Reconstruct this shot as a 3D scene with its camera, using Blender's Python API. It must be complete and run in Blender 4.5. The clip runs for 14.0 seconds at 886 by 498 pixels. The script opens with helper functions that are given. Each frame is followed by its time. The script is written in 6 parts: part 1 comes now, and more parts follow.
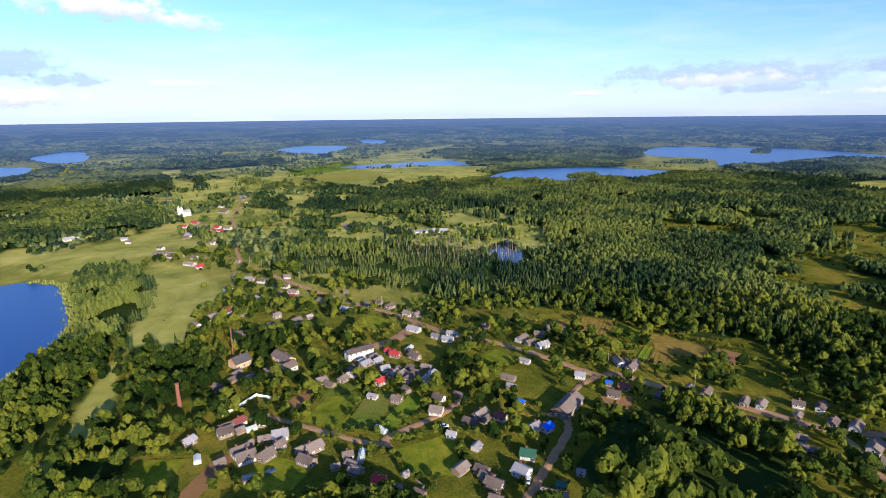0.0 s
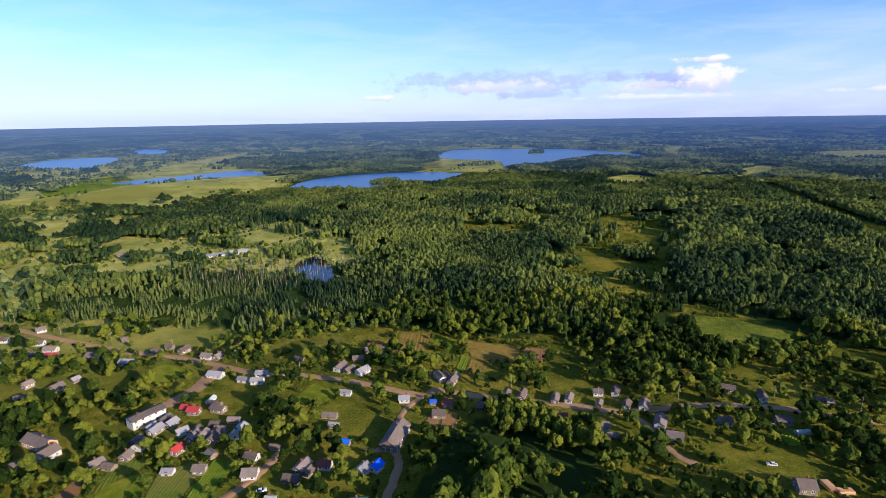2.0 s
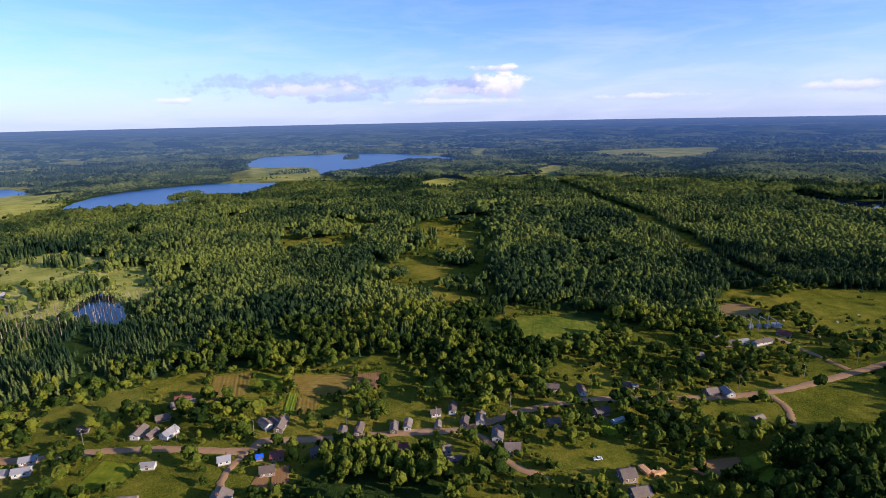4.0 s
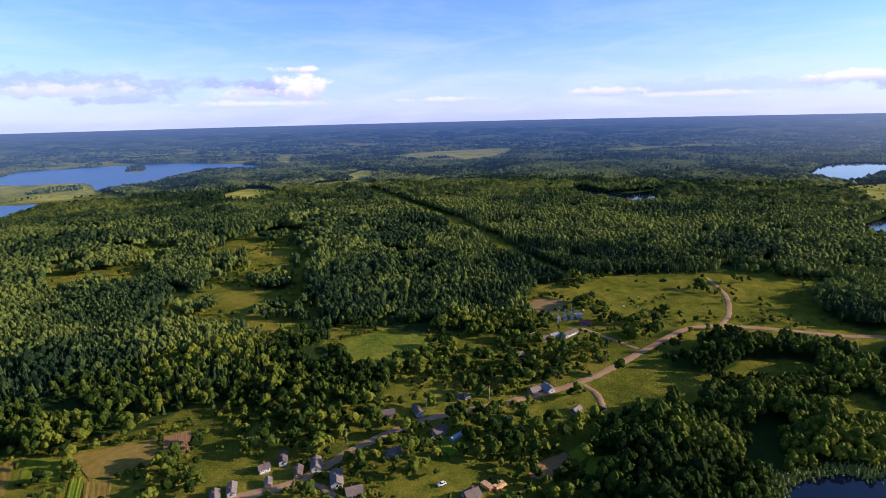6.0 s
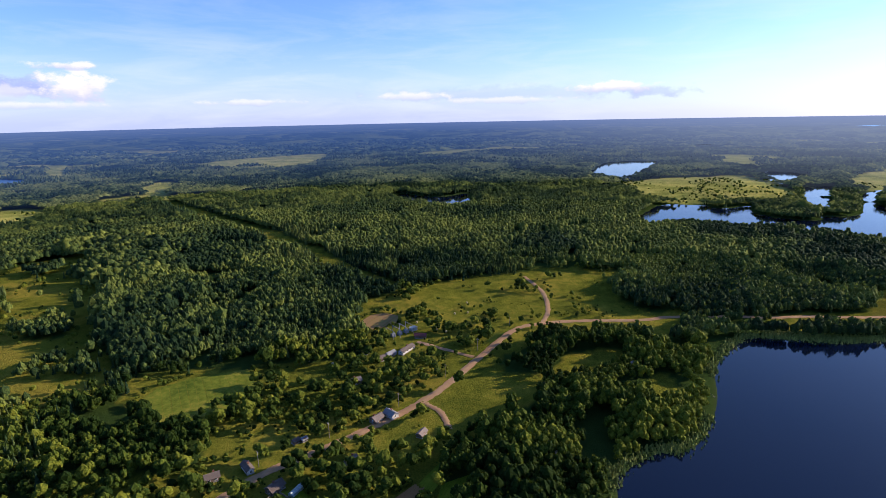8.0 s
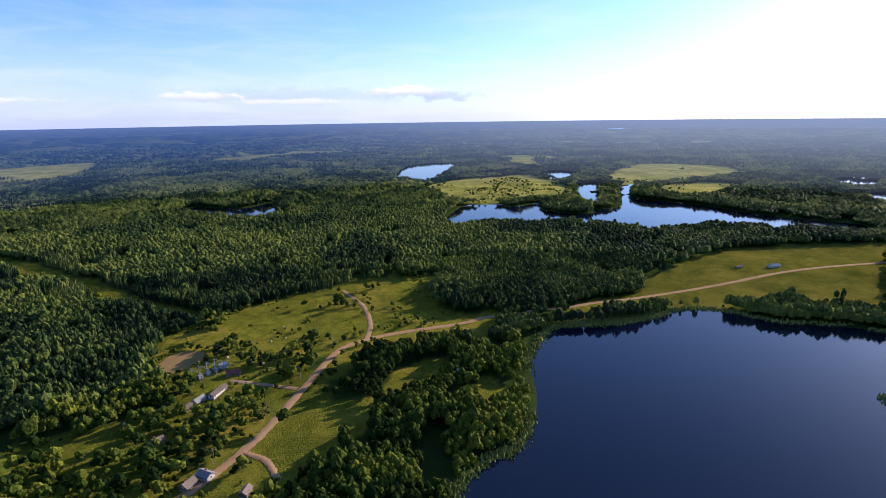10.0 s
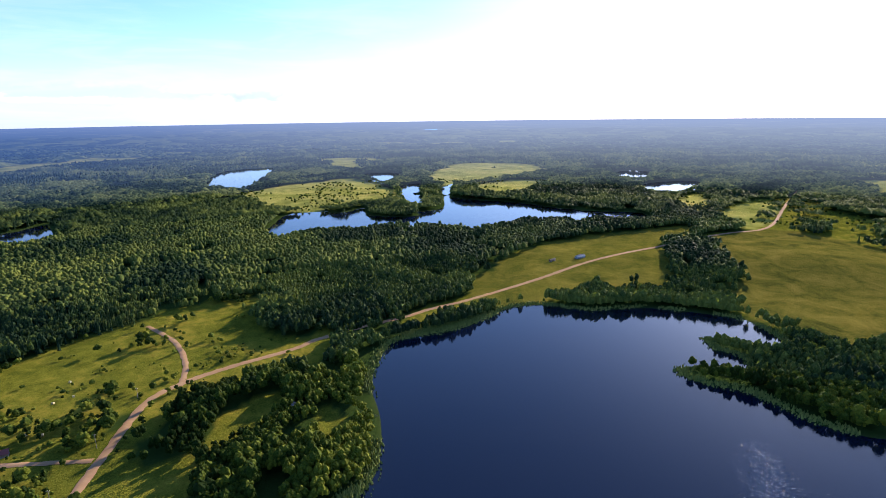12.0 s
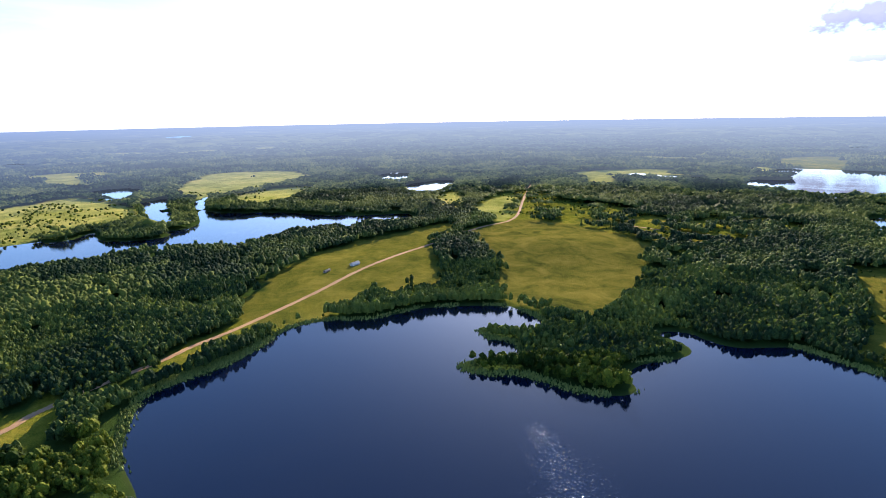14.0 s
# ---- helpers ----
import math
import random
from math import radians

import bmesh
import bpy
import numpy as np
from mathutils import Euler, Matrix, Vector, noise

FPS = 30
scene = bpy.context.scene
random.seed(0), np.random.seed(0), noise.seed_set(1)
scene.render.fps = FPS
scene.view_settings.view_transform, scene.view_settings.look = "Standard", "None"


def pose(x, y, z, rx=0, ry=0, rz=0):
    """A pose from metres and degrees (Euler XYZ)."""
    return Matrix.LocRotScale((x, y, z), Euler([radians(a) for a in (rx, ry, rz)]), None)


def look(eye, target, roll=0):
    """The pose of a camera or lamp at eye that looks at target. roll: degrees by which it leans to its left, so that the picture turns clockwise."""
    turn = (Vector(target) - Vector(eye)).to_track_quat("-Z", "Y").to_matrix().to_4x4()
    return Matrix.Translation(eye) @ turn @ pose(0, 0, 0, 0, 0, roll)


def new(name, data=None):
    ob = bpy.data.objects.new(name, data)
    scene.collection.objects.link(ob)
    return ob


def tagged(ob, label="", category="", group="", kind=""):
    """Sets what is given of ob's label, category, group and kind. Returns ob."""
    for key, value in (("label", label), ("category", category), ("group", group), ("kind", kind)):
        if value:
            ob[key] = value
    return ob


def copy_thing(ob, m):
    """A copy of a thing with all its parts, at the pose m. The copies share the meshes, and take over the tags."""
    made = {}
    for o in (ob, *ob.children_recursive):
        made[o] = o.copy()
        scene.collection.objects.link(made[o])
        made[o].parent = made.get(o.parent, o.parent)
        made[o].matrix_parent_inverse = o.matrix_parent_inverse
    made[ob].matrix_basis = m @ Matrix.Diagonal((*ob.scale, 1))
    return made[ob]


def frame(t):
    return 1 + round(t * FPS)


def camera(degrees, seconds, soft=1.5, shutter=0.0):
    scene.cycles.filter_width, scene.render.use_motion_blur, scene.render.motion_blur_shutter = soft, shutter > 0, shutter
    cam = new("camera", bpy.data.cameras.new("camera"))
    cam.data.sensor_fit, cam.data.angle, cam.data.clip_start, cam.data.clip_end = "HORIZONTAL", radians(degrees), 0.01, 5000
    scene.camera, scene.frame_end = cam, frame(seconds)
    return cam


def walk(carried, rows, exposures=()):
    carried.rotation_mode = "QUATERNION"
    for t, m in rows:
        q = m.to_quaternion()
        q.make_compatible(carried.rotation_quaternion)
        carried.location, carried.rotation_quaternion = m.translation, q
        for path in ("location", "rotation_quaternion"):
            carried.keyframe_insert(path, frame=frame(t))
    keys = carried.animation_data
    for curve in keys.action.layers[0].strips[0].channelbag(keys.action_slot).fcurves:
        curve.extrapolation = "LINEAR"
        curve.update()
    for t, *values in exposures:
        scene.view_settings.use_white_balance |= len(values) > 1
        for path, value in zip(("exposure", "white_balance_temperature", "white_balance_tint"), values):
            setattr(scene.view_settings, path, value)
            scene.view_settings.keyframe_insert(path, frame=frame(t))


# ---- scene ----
# seconds, x, y, z, yaw, pitch, lean of the drone
PATH = [
    (0, -0.00, 0.00, 140.00, 0.00, -13.85, -0.64),
    (0.5, 0.26, 4.96, 141.56, -4.84, -13.83, -0.72),
    (1, 0.65, 10.05, 143.03, -10.05, -13.79, -0.82),
    (1.5, 1.62, 14.61, 144.53, -15.11, -13.77, -0.86),
    (2, 3.16, 19.67, 145.78, -20.54, -13.69, -0.93),
    (2.5, 5.23, 24.40, 146.96, -25.35, -13.69, -1.04),
    (3, 7.93, 28.99, 148.45, -30.01, -13.67, -1.07),
    (5.5, 21.01, 47.31, 156.90, -54.45, -13.72, -1.30),
    (6, 24.48, 50.58, 158.77, -59.35, -13.76, -1.37),
    (6.5, 28.52, 53.76, 159.77, -63.98, -13.72, -1.34),
    (7, 33.36, 56.84, 161.09, -68.88, -13.73, -1.32),
    (7.5, 38.33, 59.65, 162.05, -73.36, -13.74, -1.19),
    (8, 43.28, 62.07, 163.36, -78.44, -13.77, -1.15),
    (10.5, 66.01, 67.87, 170.73, -104.00, -13.90, -0.73),
    (11, 71.08, 66.87, 172.41, -109.02, -13.95, -0.73),
    (11.5, 76.07, 65.00, 174.05, -113.13, -14.01, -0.81),
    (12, 80.98, 62.77, 175.00, -117.35, -14.05, -0.75),
    (12.5, 85.89, 60.43, 175.53, -121.64, -14.08, -0.83),
    (13, 90.60, 57.48, 175.84, -127.50, -14.05, -0.86),
    (13.5, 95.37, 53.10, 175.60, -133.92, -14.00, -0.87),
    (14, 100.71, 48.17, 175.38, -141.77, -13.95, -1.05),
]

cam = camera(78.4, 14.0, soft=0.5)
walk(cam, [(t, pose(x, y, z, 90 + pitch, 0, yaw) @ pose(0, 0, 0, 0, 0, lean)) for t, x, y, z, yaw, pitch, lean in PATH],
     exposures=[(0.0, 0.95, 5350, 19), (3.0, 0.75, 5400, 20), (5.5, 0.80, 5450, 23), (8.2, 0.86, 5450, 23), (11.0, 1.05, 5450, 21), (14.0, 1.66, 5600, 17)])

# ---- sky and sun ----
SUN_YAW, SUN_HEIGHT = -152.0, 17.5
sun = new("sun", bpy.data.lights.new("sun", "SUN"))
sun.data.energy, sun.data.angle, sun.data.color = 5.0, radians(0.5), (1.0, 0.80, 0.50)
sun_way = Vector((-math.sin(radians(SUN_YAW)) * math.cos(radians(SUN_HEIGHT)), math.cos(radians(SUN_YAW)) * math.cos(radians(SUN_HEIGHT)), math.sin(radians(SUN_HEIGHT))))
sun.matrix_world = look((0, 0, 400), Vector((0, 0, 400)) - sun_way)


def node(tree, kind, inputs=None, **props):
    """One shader node; inputs by name or number, a value or another node's output."""
    n = tree.nodes.new(kind)
    if "operation" in props:
        n.operation = props["operation"]
    if "clamped" in props:
        n.use_clamp = props["clamped"]
    if "attribute" in props:
        n.attribute_name = props["attribute"]
    if "easing" in props:
        n.interpolation_type = props["easing"]
    for key, value in (inputs or {}).items():
        if isinstance(value, bpy.types.NodeSocket):
            tree.links.new(value, n.inputs[key])
        else:
            n.inputs[key].default_value = value
    return n


def ramp(tree, fac, stops, mode="LINEAR"):
    n = node(tree, "ShaderNodeValToRGB", {0: fac})
    n.color_ramp.interpolation = mode
    while len(n.color_ramp.elements) < len(stops):
        n.color_ramp.elements.new(0.5)
    for e, (at, col) in zip(n.color_ramp.elements, stops):
        e.position, e.color = at, (col if hasattr(col, "__len__") else (col, col, col)) + (1,) if hasattr(col, "__len__") else (col, col, col, 1)
    return n.outputs[0]


def math_node(tree, op, a, b=0.0, c=0.0, clamp=False):
    return node(tree, "ShaderNodeMath", {0: a, 1: b, 2: c}, operation=op, clamped=clamp).outputs[0]


def mixed(tree, fac, a, b, blend="MIX"):
    n = node(tree, "ShaderNodeMix")
    n.data_type, n.blend_type = "RGBA", blend
    for i, value in ((0, fac), (6, a), (7, b)):
        if isinstance(value, bpy.types.NodeSocket):
            tree.links.new(value, n.inputs[i])
        else:
            n.inputs[i].default_value = value if i == 0 else (*value[:3], 1)
    return n.outputs[2]


def make_world():
    world = bpy.data.worlds.new("sky")
    scene.world = world
    world.use_nodes = True
    t = world.node_tree
    t.nodes.clear()
    sky = node(t, "ShaderNodeTexSky")
    sky.sky_type, sky.sun_disc, sky.altitude = "NISHITA", False, 200
    sky.sun_elevation, sky.sun_rotation = radians(SUN_HEIGHT), radians(-SUN_YAW)
    sky.air_density, sky.dust_density, sky.ozone_density = 1.0, 0.6, 3.0
    way = node(t, "ShaderNodeTexCoord").outputs["Generated"]
    parts = node(t, "ShaderNodeSeparateXYZ", {0: way}).outputs
    # yaw and height of the direction, in degrees
    yaw = math_node(t, "MULTIPLY", math_node(t, "ARCTAN2", math_node(t, "MULTIPLY", parts[0], -1), parts[1]), 57.2958)
    yaw = math_node(t, "SUBTRACT", yaw, math_node(t, "MULTIPLY", math_node(t, "GREATER_THAN", yaw, 110.0), 360.0))
    high = math_node(t, "MULTIPLY", math_node(t, "ARCSINE", parts[2]), 57.2958)
    # thin streaks low over the horizon, stretched sideways
    place = node(t, "ShaderNodeCombineXYZ", {0: math_node(t, "MULTIPLY", yaw, 0.05), 1: math_node(t, "MULTIPLY", high, 0.3)}).outputs[0]
    streak = node(t, "ShaderNodeTexNoise", {"Vector": place, "Scale": 1.6, "Detail": 7, "Roughness": 0.6, "Distortion": 0.4}).outputs[0]
    streak = ramp(t, streak, [(0.44, 0.0), (0.68, 1.0)])
    low = node(t, "ShaderNodeMapRange", {0: high, 1: 14.0, 2: 3.0, 3: 0.12, 4: 1.0}).outputs[0]
    veil = math_node(t, "MULTIPLY", math_node(t, "MULTIPLY", streak, low), 0.32)
    strength = 0.095
    col = node(t, "ShaderNodeVectorMath", {0: sky.outputs[0], 1: (strength * 0.92, strength, strength * 1.13)}, operation="MULTIPLY").outputs[0]
    # whitish haze towards the horizon
    haze = node(t, "ShaderNodeMapRange", {0: high, 1: 9.0, 2: 0.0, 3: 0.0, 4: 0.45}, easing="SMOOTHSTEP").outputs[0]
    col = mixed(t, haze, col, (0.49, 0.52, 0.70))
    col = mixed(t, veil, col, (0.58, 0.57, 0.60))
    # heaped clouds: yaw, height, half width, half height, thickness
    puffs = [(-45.9, 3.0, 3.3, 1.5, 1.0), (-45.3, 4.7, 2.7, 0.38, 0.9), (-40.5, 2.4, 4.5, 0.8, 0.45), (-95.2, 2.4, 4.8, 0.6, 0.9), (-75.4, 2.0, 4.2, 0.5, 0.6),
             (36.5, 1.7, 4.6, 0.9, 1.0), (29.6, 9.1, 6.5, 1.2, 0.9), (23.0, 8.3, 3.0, 0.9, 0.6), (-26.5, 2.8, 6.5, 0.8, 0.55), (-14.5, 1.9, 1.8, 0.35, 0.6), (24.0, 3.0, 5.5, 0.35, 0.4), (-41.5, 1.5, 7.0, 0.4, 0.5), (-60.0, 1.6, 6.0, 0.35, 0.5), (-85.0, 1.4, 7.0, 0.4, 0.5)]
    lilac = [(-27.0, 3.3, 14.0, 1.2, 0.5), (38.0, 4.4, 5.5, 1.6, 0.6), (-86.0, 2.1, 16.0, 0.9, 0.22), (-42.6, 2.9, 3.4, 1.1, 0.75), (-38.5, 3.3, 2.6, 0.5, 0.45), (-30.0, 2.0, 5.0, 0.5, 0.45), (-99.0, 1.9, 4.0, 0.6, 0.4), (33.5, 3.2, 4.0, 0.6, 0.6)]
    # shaded clouds before the sun
    shaded = [(-177.8, 6.9, 4.6, 1.6, 0.95), (-179.2, 3.7, 2.8, 0.42, 0.85)]
    lump = node(t, "ShaderNodeTexNoise", {"Vector": node(t, "ShaderNodeCombineXYZ", {0: yaw, 1: math_node(t, "MULTIPLY", high, 1.6)}).outputs[0],
                                          "Scale": 0.55, "Detail": 6, "Roughness": 0.62}).outputs[0]
    lump = math_node(t, "MULTIPLY", math_node(t, "SUBTRACT", lump, 0.5), 2.6)
    for cy, ch, wide, tall, thick in lilac + puffs + shaded:
        dx = math_node(t, "DIVIDE", math_node(t, "SUBTRACT", yaw, cy), wide)
        dz = math_node(t, "DIVIDE", math_node(t, "SUBTRACT", high, ch), tall)
        d = math_node(t, "SQRT", math_node(t, "ADD", math_node(t, "MULTIPLY", dx, dx), math_node(t, "MULTIPLY", dz, dz)))
        m = math_node(t, "SUBTRACT", math_node(t, "ADD", 1.0, lump), d)
        m = node(t, "ShaderNodeMapRange", {0: m, 1: -0.05, 2: 0.65, 3: 0.0, 4: thick}, easing="SMOOTHSTEP").outputs[0]
        under = node(t, "ShaderNodeMapRange", {0: math_node(t, "ADD", dz, math_node(t, "MULTIPLY", lump, 0.6)), 1: -0.8, 2: 0.3}).outputs[0]
        dark, light = ((0.14, 0.135, 0.175), (0.23, 0.22, 0.26)) if ch > 3.5 and cy < -170 else (((0.20, 0.22, 0.33), (0.27, 0.29, 0.41)) if (cy, ch, wide, tall, thick) in lilac else ((0.36, 0.36, 0.52), (0.68, 0.61, 0.62)))
        col = mixed(t, m, col, mixed(t, under, dark, light))
    back = node(t, "ShaderNodeBackground", {"Color": col, "Strength": 1.0})
    t.links.new(back.outputs[0], node(t, "ShaderNodeOutputWorld").inputs[0])


make_world()

# ---- materials ----
def material(name, colours, scale=1.0, rough=0.85, spread=0.5, bump=0.0, bump_scale=4.0, tint="", island=0.0, metal=0.0, spec=0.3, leafy=0.0, fleck=0.0):
    """A surface of two or three colours mixed by noise at two sizes (metres), with fine relief.
    tint: a vertex value that shifts the mix; island: how far each loose piece differs; fleck: how far sprays of leaves differ."""
    m = bpy.data.materials.new(name)
    m.use_nodes = True
    t = m.node_tree
    t.nodes.clear()
    where = node(t, "ShaderNodeNewGeometry").outputs["Position"]
    big = node(t, "ShaderNodeTexNoise", {"Vector": where, "Scale": 0.12 / scale, "Detail": 4, "Roughness": 0.6}).outputs[0]
    fine = node(t, "ShaderNodeTexNoise", {"Vector": where, "Scale": 1.6 / scale, "Detail": 5, "Roughness": 0.65}).outputs[0]
    f = math_node(t, "ADD", math_node(t, "MULTIPLY", big, 0.55), math_node(t, "MULTIPLY", fine, 0.45))
    f = math_node(t, "ADD", math_node(t, "MULTIPLY", math_node(t, "SUBTRACT", f, 0.5), 2.2 * spread), 0.5)
    if tint:
        f = math_node(t, "ADD", f, math_node(t, "MULTIPLY", math_node(t, "SUBTRACT", node(t, "ShaderNodeAttribute", attribute=tint).outputs["Fac"], 0.5), 0.9))
    if island:
        r = node(t, "ShaderNodeObjectInfo").outputs["Random"]
        f = math_node(t, "ADD", f, math_node(t, "MULTIPLY", math_node(t, "SUBTRACT", r, 0.5), island))
    if fleck:
        small = node(t, "ShaderNodeTexNoise", {"Vector": where, "Scale": 0.95, "Detail": 3, "Roughness": 0.7}).outputs[0]
        f = math_node(t, "ADD", f, math_node(t, "MULTIPLY", math_node(t, "SUBTRACT", small, 0.5), fleck))
    n = len(colours)
    col = ramp(t, f, [(0.15 + 0.7 * i / max(1, n - 1), c) for i, c in enumerate(colours)])
    s = node(t, "ShaderNodeBsdfPrincipled", {"Base Color": col, "Roughness": rough, "Metallic": metal, "Specular IOR Level": spec})
    if bump:
        h = node(t, "ShaderNodeTexNoise", {"Vector": where, "Scale": bump_scale, "Detail": 4}).outputs[0]
        t.links.new(node(t, "ShaderNodeBump", {"Strength": bump, "Distance": 0.6 if leafy or fleck else 0.3, "Height": h}).outputs[0], s.inputs["Normal"])
    end = s.outputs[0]
    if leafy:
        lit = node(t, "ShaderNodeBsdfTranslucent", {"Color": mixed(t, 0.5, col, (0.16, 0.22, 0.02))})
        end = node(t, "ShaderNodeMixShader", {0: leafy, 1: end, 2: lit.outputs[0]}).outputs[0]
    t.links.new(end, node(t, "ShaderNodeOutputMaterial").inputs[0])
    return m


def water_material(name, body, rough):
    m = bpy.data.materials.new(name)
    m.use_nodes = True
    t = m.node_tree
    s = t.nodes["Principled BSDF"]
    s.inputs["Base Color"].default_value = (*body, 1)
    s.inputs["Roughness"].default_value = rough
    s.inputs["IOR"].default_value = 1.33
    where = node(t, "ShaderNodeNewGeometry").outputs["Position"]
    # nearly still, but for gusts that ruffle patches of it
    patch = node(t, "ShaderNodeTexNoise", {"Vector": where, "Scale": 0.011, "Detail": 3, "Roughness": 0.5}).outputs[0]
    ruffle = node(t, "ShaderNodeMapRange", {0: patch, 1: 0.45, 2: 0.7, 3: 0.010, 4: 0.045}).outputs[0]
    a = node(t, "ShaderNodeTexNoise", {"Vector": where, "Scale": 1.1, "Detail": 2, "Roughness": 0.5}).outputs[0]
    t.links.new(node(t, "ShaderNodeBump", {"Strength": 1.0, "Distance": ruffle, "Height": a}).outputs[0], s.inputs["Normal"])
    return m


WATER = water_material("still_water", (0.003, 0.006, 0.018), 0.02)
# rougher, and the blue of reflected sky is put into its body colour
RUFFLED_SKY_BLUE = water_material("ruffled_water_sky_blue", (0.008, 0.048, 0.190), 0.28)
WOOD_LEAF = material("forest_leaves", [(0.015, 0.031, 0.014), (0.056, 0.084, 0.021), (0.142, 0.164, 0.030)], 6, 0.75, 0.45, 0.9, 1.1, tint="tint", leafy=0.26, spec=0.02, fleck=1.6)
LEAF = material("broad_leaves", [(0.012, 0.025, 0.004), (0.052, 0.076, 0.009), (0.140, 0.152, 0.014)], 6, 0.75, 0.35, 0.9, 1.3, tint="tint", leafy=0.22, spec=0.03, fleck=1.4)
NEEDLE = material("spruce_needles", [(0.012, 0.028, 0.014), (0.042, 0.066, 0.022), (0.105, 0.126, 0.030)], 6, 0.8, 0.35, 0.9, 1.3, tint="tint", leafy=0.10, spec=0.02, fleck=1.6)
BARK = material("tree_bark", [(0.06, 0.045, 0.03), (0.16, 0.12, 0.08)], 0.3)
DEAD = material("dead_wood", [(0.13, 0.10, 0.07), (0.24, 0.19, 0.13)], 0.5)
DIRT = material("dirt_road", [(0.23, 0.125, 0.060), (0.34, 0.205, 0.105), (0.44, 0.29, 0.165)], 5, 0.95, spec=0.03)
SOIL = material("ploughed_soil", [(0.20, 0.105, 0.040), (0.32, 0.18, 0.075)], 2, 0.95, spec=0.03)
CROP = material("green_crop", [(0.060, 0.105, 0.006), (0.135, 0.185, 0.012), (0.22, 0.235, 0.02)], 7, 0.9, 1.0, spec=0.03)
HAY = material("dry_meadow", [(0.15, 0.155, 0.018), (0.25, 0.235, 0.036), (0.37, 0.31, 0.065)], 14, 0.9, spec=0.03)


def ground_material():
    """Meadow, woodland floor and lake bed by the vertex values open, bed and dry."""
    m = bpy.data.materials.new("land")
    m.use_nodes = True
    t = m.node_tree
    s = t.nodes["Principled BSDF"]
    where = node(t, "ShaderNodeNewGeometry").outputs["Position"]
    big = node(t, "ShaderNodeTexNoise", {"Vector": where, "Scale": 0.012, "Detail": 5, "Roughness": 0.6}).outputs[0]
    mid = node(t, "ShaderNodeTexNoise", {"Vector": where, "Scale": 0.09, "Detail": 5, "Roughness": 0.65}).outputs[0]
    fine = node(t, "ShaderNodeTexNoise", {"Vector": where, "Scale": 0.9, "Detail": 5, "Roughness": 0.7}).outputs[0]
    grass = ramp(t, math_node(t, "ADD", math_node(t, "MULTIPLY", big, 0.6), math_node(t, "MULTIPLY", mid, 0.4)),
                 [(0.41, (0.036, 0.058, 0.006)), (0.50, (0.116, 0.126, 0.012)), (0.59, (0.27, 0.210, 0.026))])
    grass = mixed(t, 0.45, grass, ramp(t, fine, [(0.3, (0.026, 0.038, 0.006)), (0.7, (0.25, 0.222, 0.024))]))
    dry = node(t, "ShaderNodeAttribute", attribute="dry").outputs["Fac"]
    patch = node(t, "ShaderNodeTexNoise", {"Vector": where, "Scale": 0.028, "Detail": 6, "Roughness": 0.68, "Distortion": 0.6}).outputs[0]
    hay = ramp(t, math_node(t, "ADD", math_node(t, "MULTIPLY", patch, 0.7), math_node(t, "MULTIPLY", fine, 0.3)), [(0.38, (0.036, 0.043, 0.010)), (0.50, (0.102, 0.092, 0.016)), (0.62, (0.180, 0.140, 0.028))])
    grass = mixed(t, dry, grass, hay)
    # mown grass, its colour raised further for the sun glare and haze on it
    mown = ramp(t, math_node(t, "ADD", math_node(t, "MULTIPLY", big, 0.5), math_node(t, "MULTIPLY", patch, 0.5)), [(0.38, (0.18, 0.195, 0.035)), (0.50, (0.33, 0.32, 0.070)), (0.62, (0.47, 0.41, 0.11))])
    grass = mixed(t, node(t, "ShaderNodeAttribute", attribute="pale").outputs["Fac"], grass, mown)
    floor = mixed(t, mid, (0.016, 0.032, 0.008), (0.045, 0.070, 0.014))
    col = mixed(t, node(t, "ShaderNodeAttribute", attribute="open").outputs["Fac"], floor, grass)
    col = mixed(t, node(t, "ShaderNodeAttribute", attribute="bed").outputs["Fac"], col, (0.05, 0.06, 0.02))
    t.links.new(col, s.inputs["Base Color"])
    s.inputs["Roughness"].default_value = 0.95
    s.inputs["Specular IOR Level"].default_value = 0.0
    t.links.new(node(t, "ShaderNodeBump", {"Strength": 0.8, "Distance": 0.9, "Height": fine}).outputs[0], s.inputs["Normal"])
    return m


LAND = ground_material()


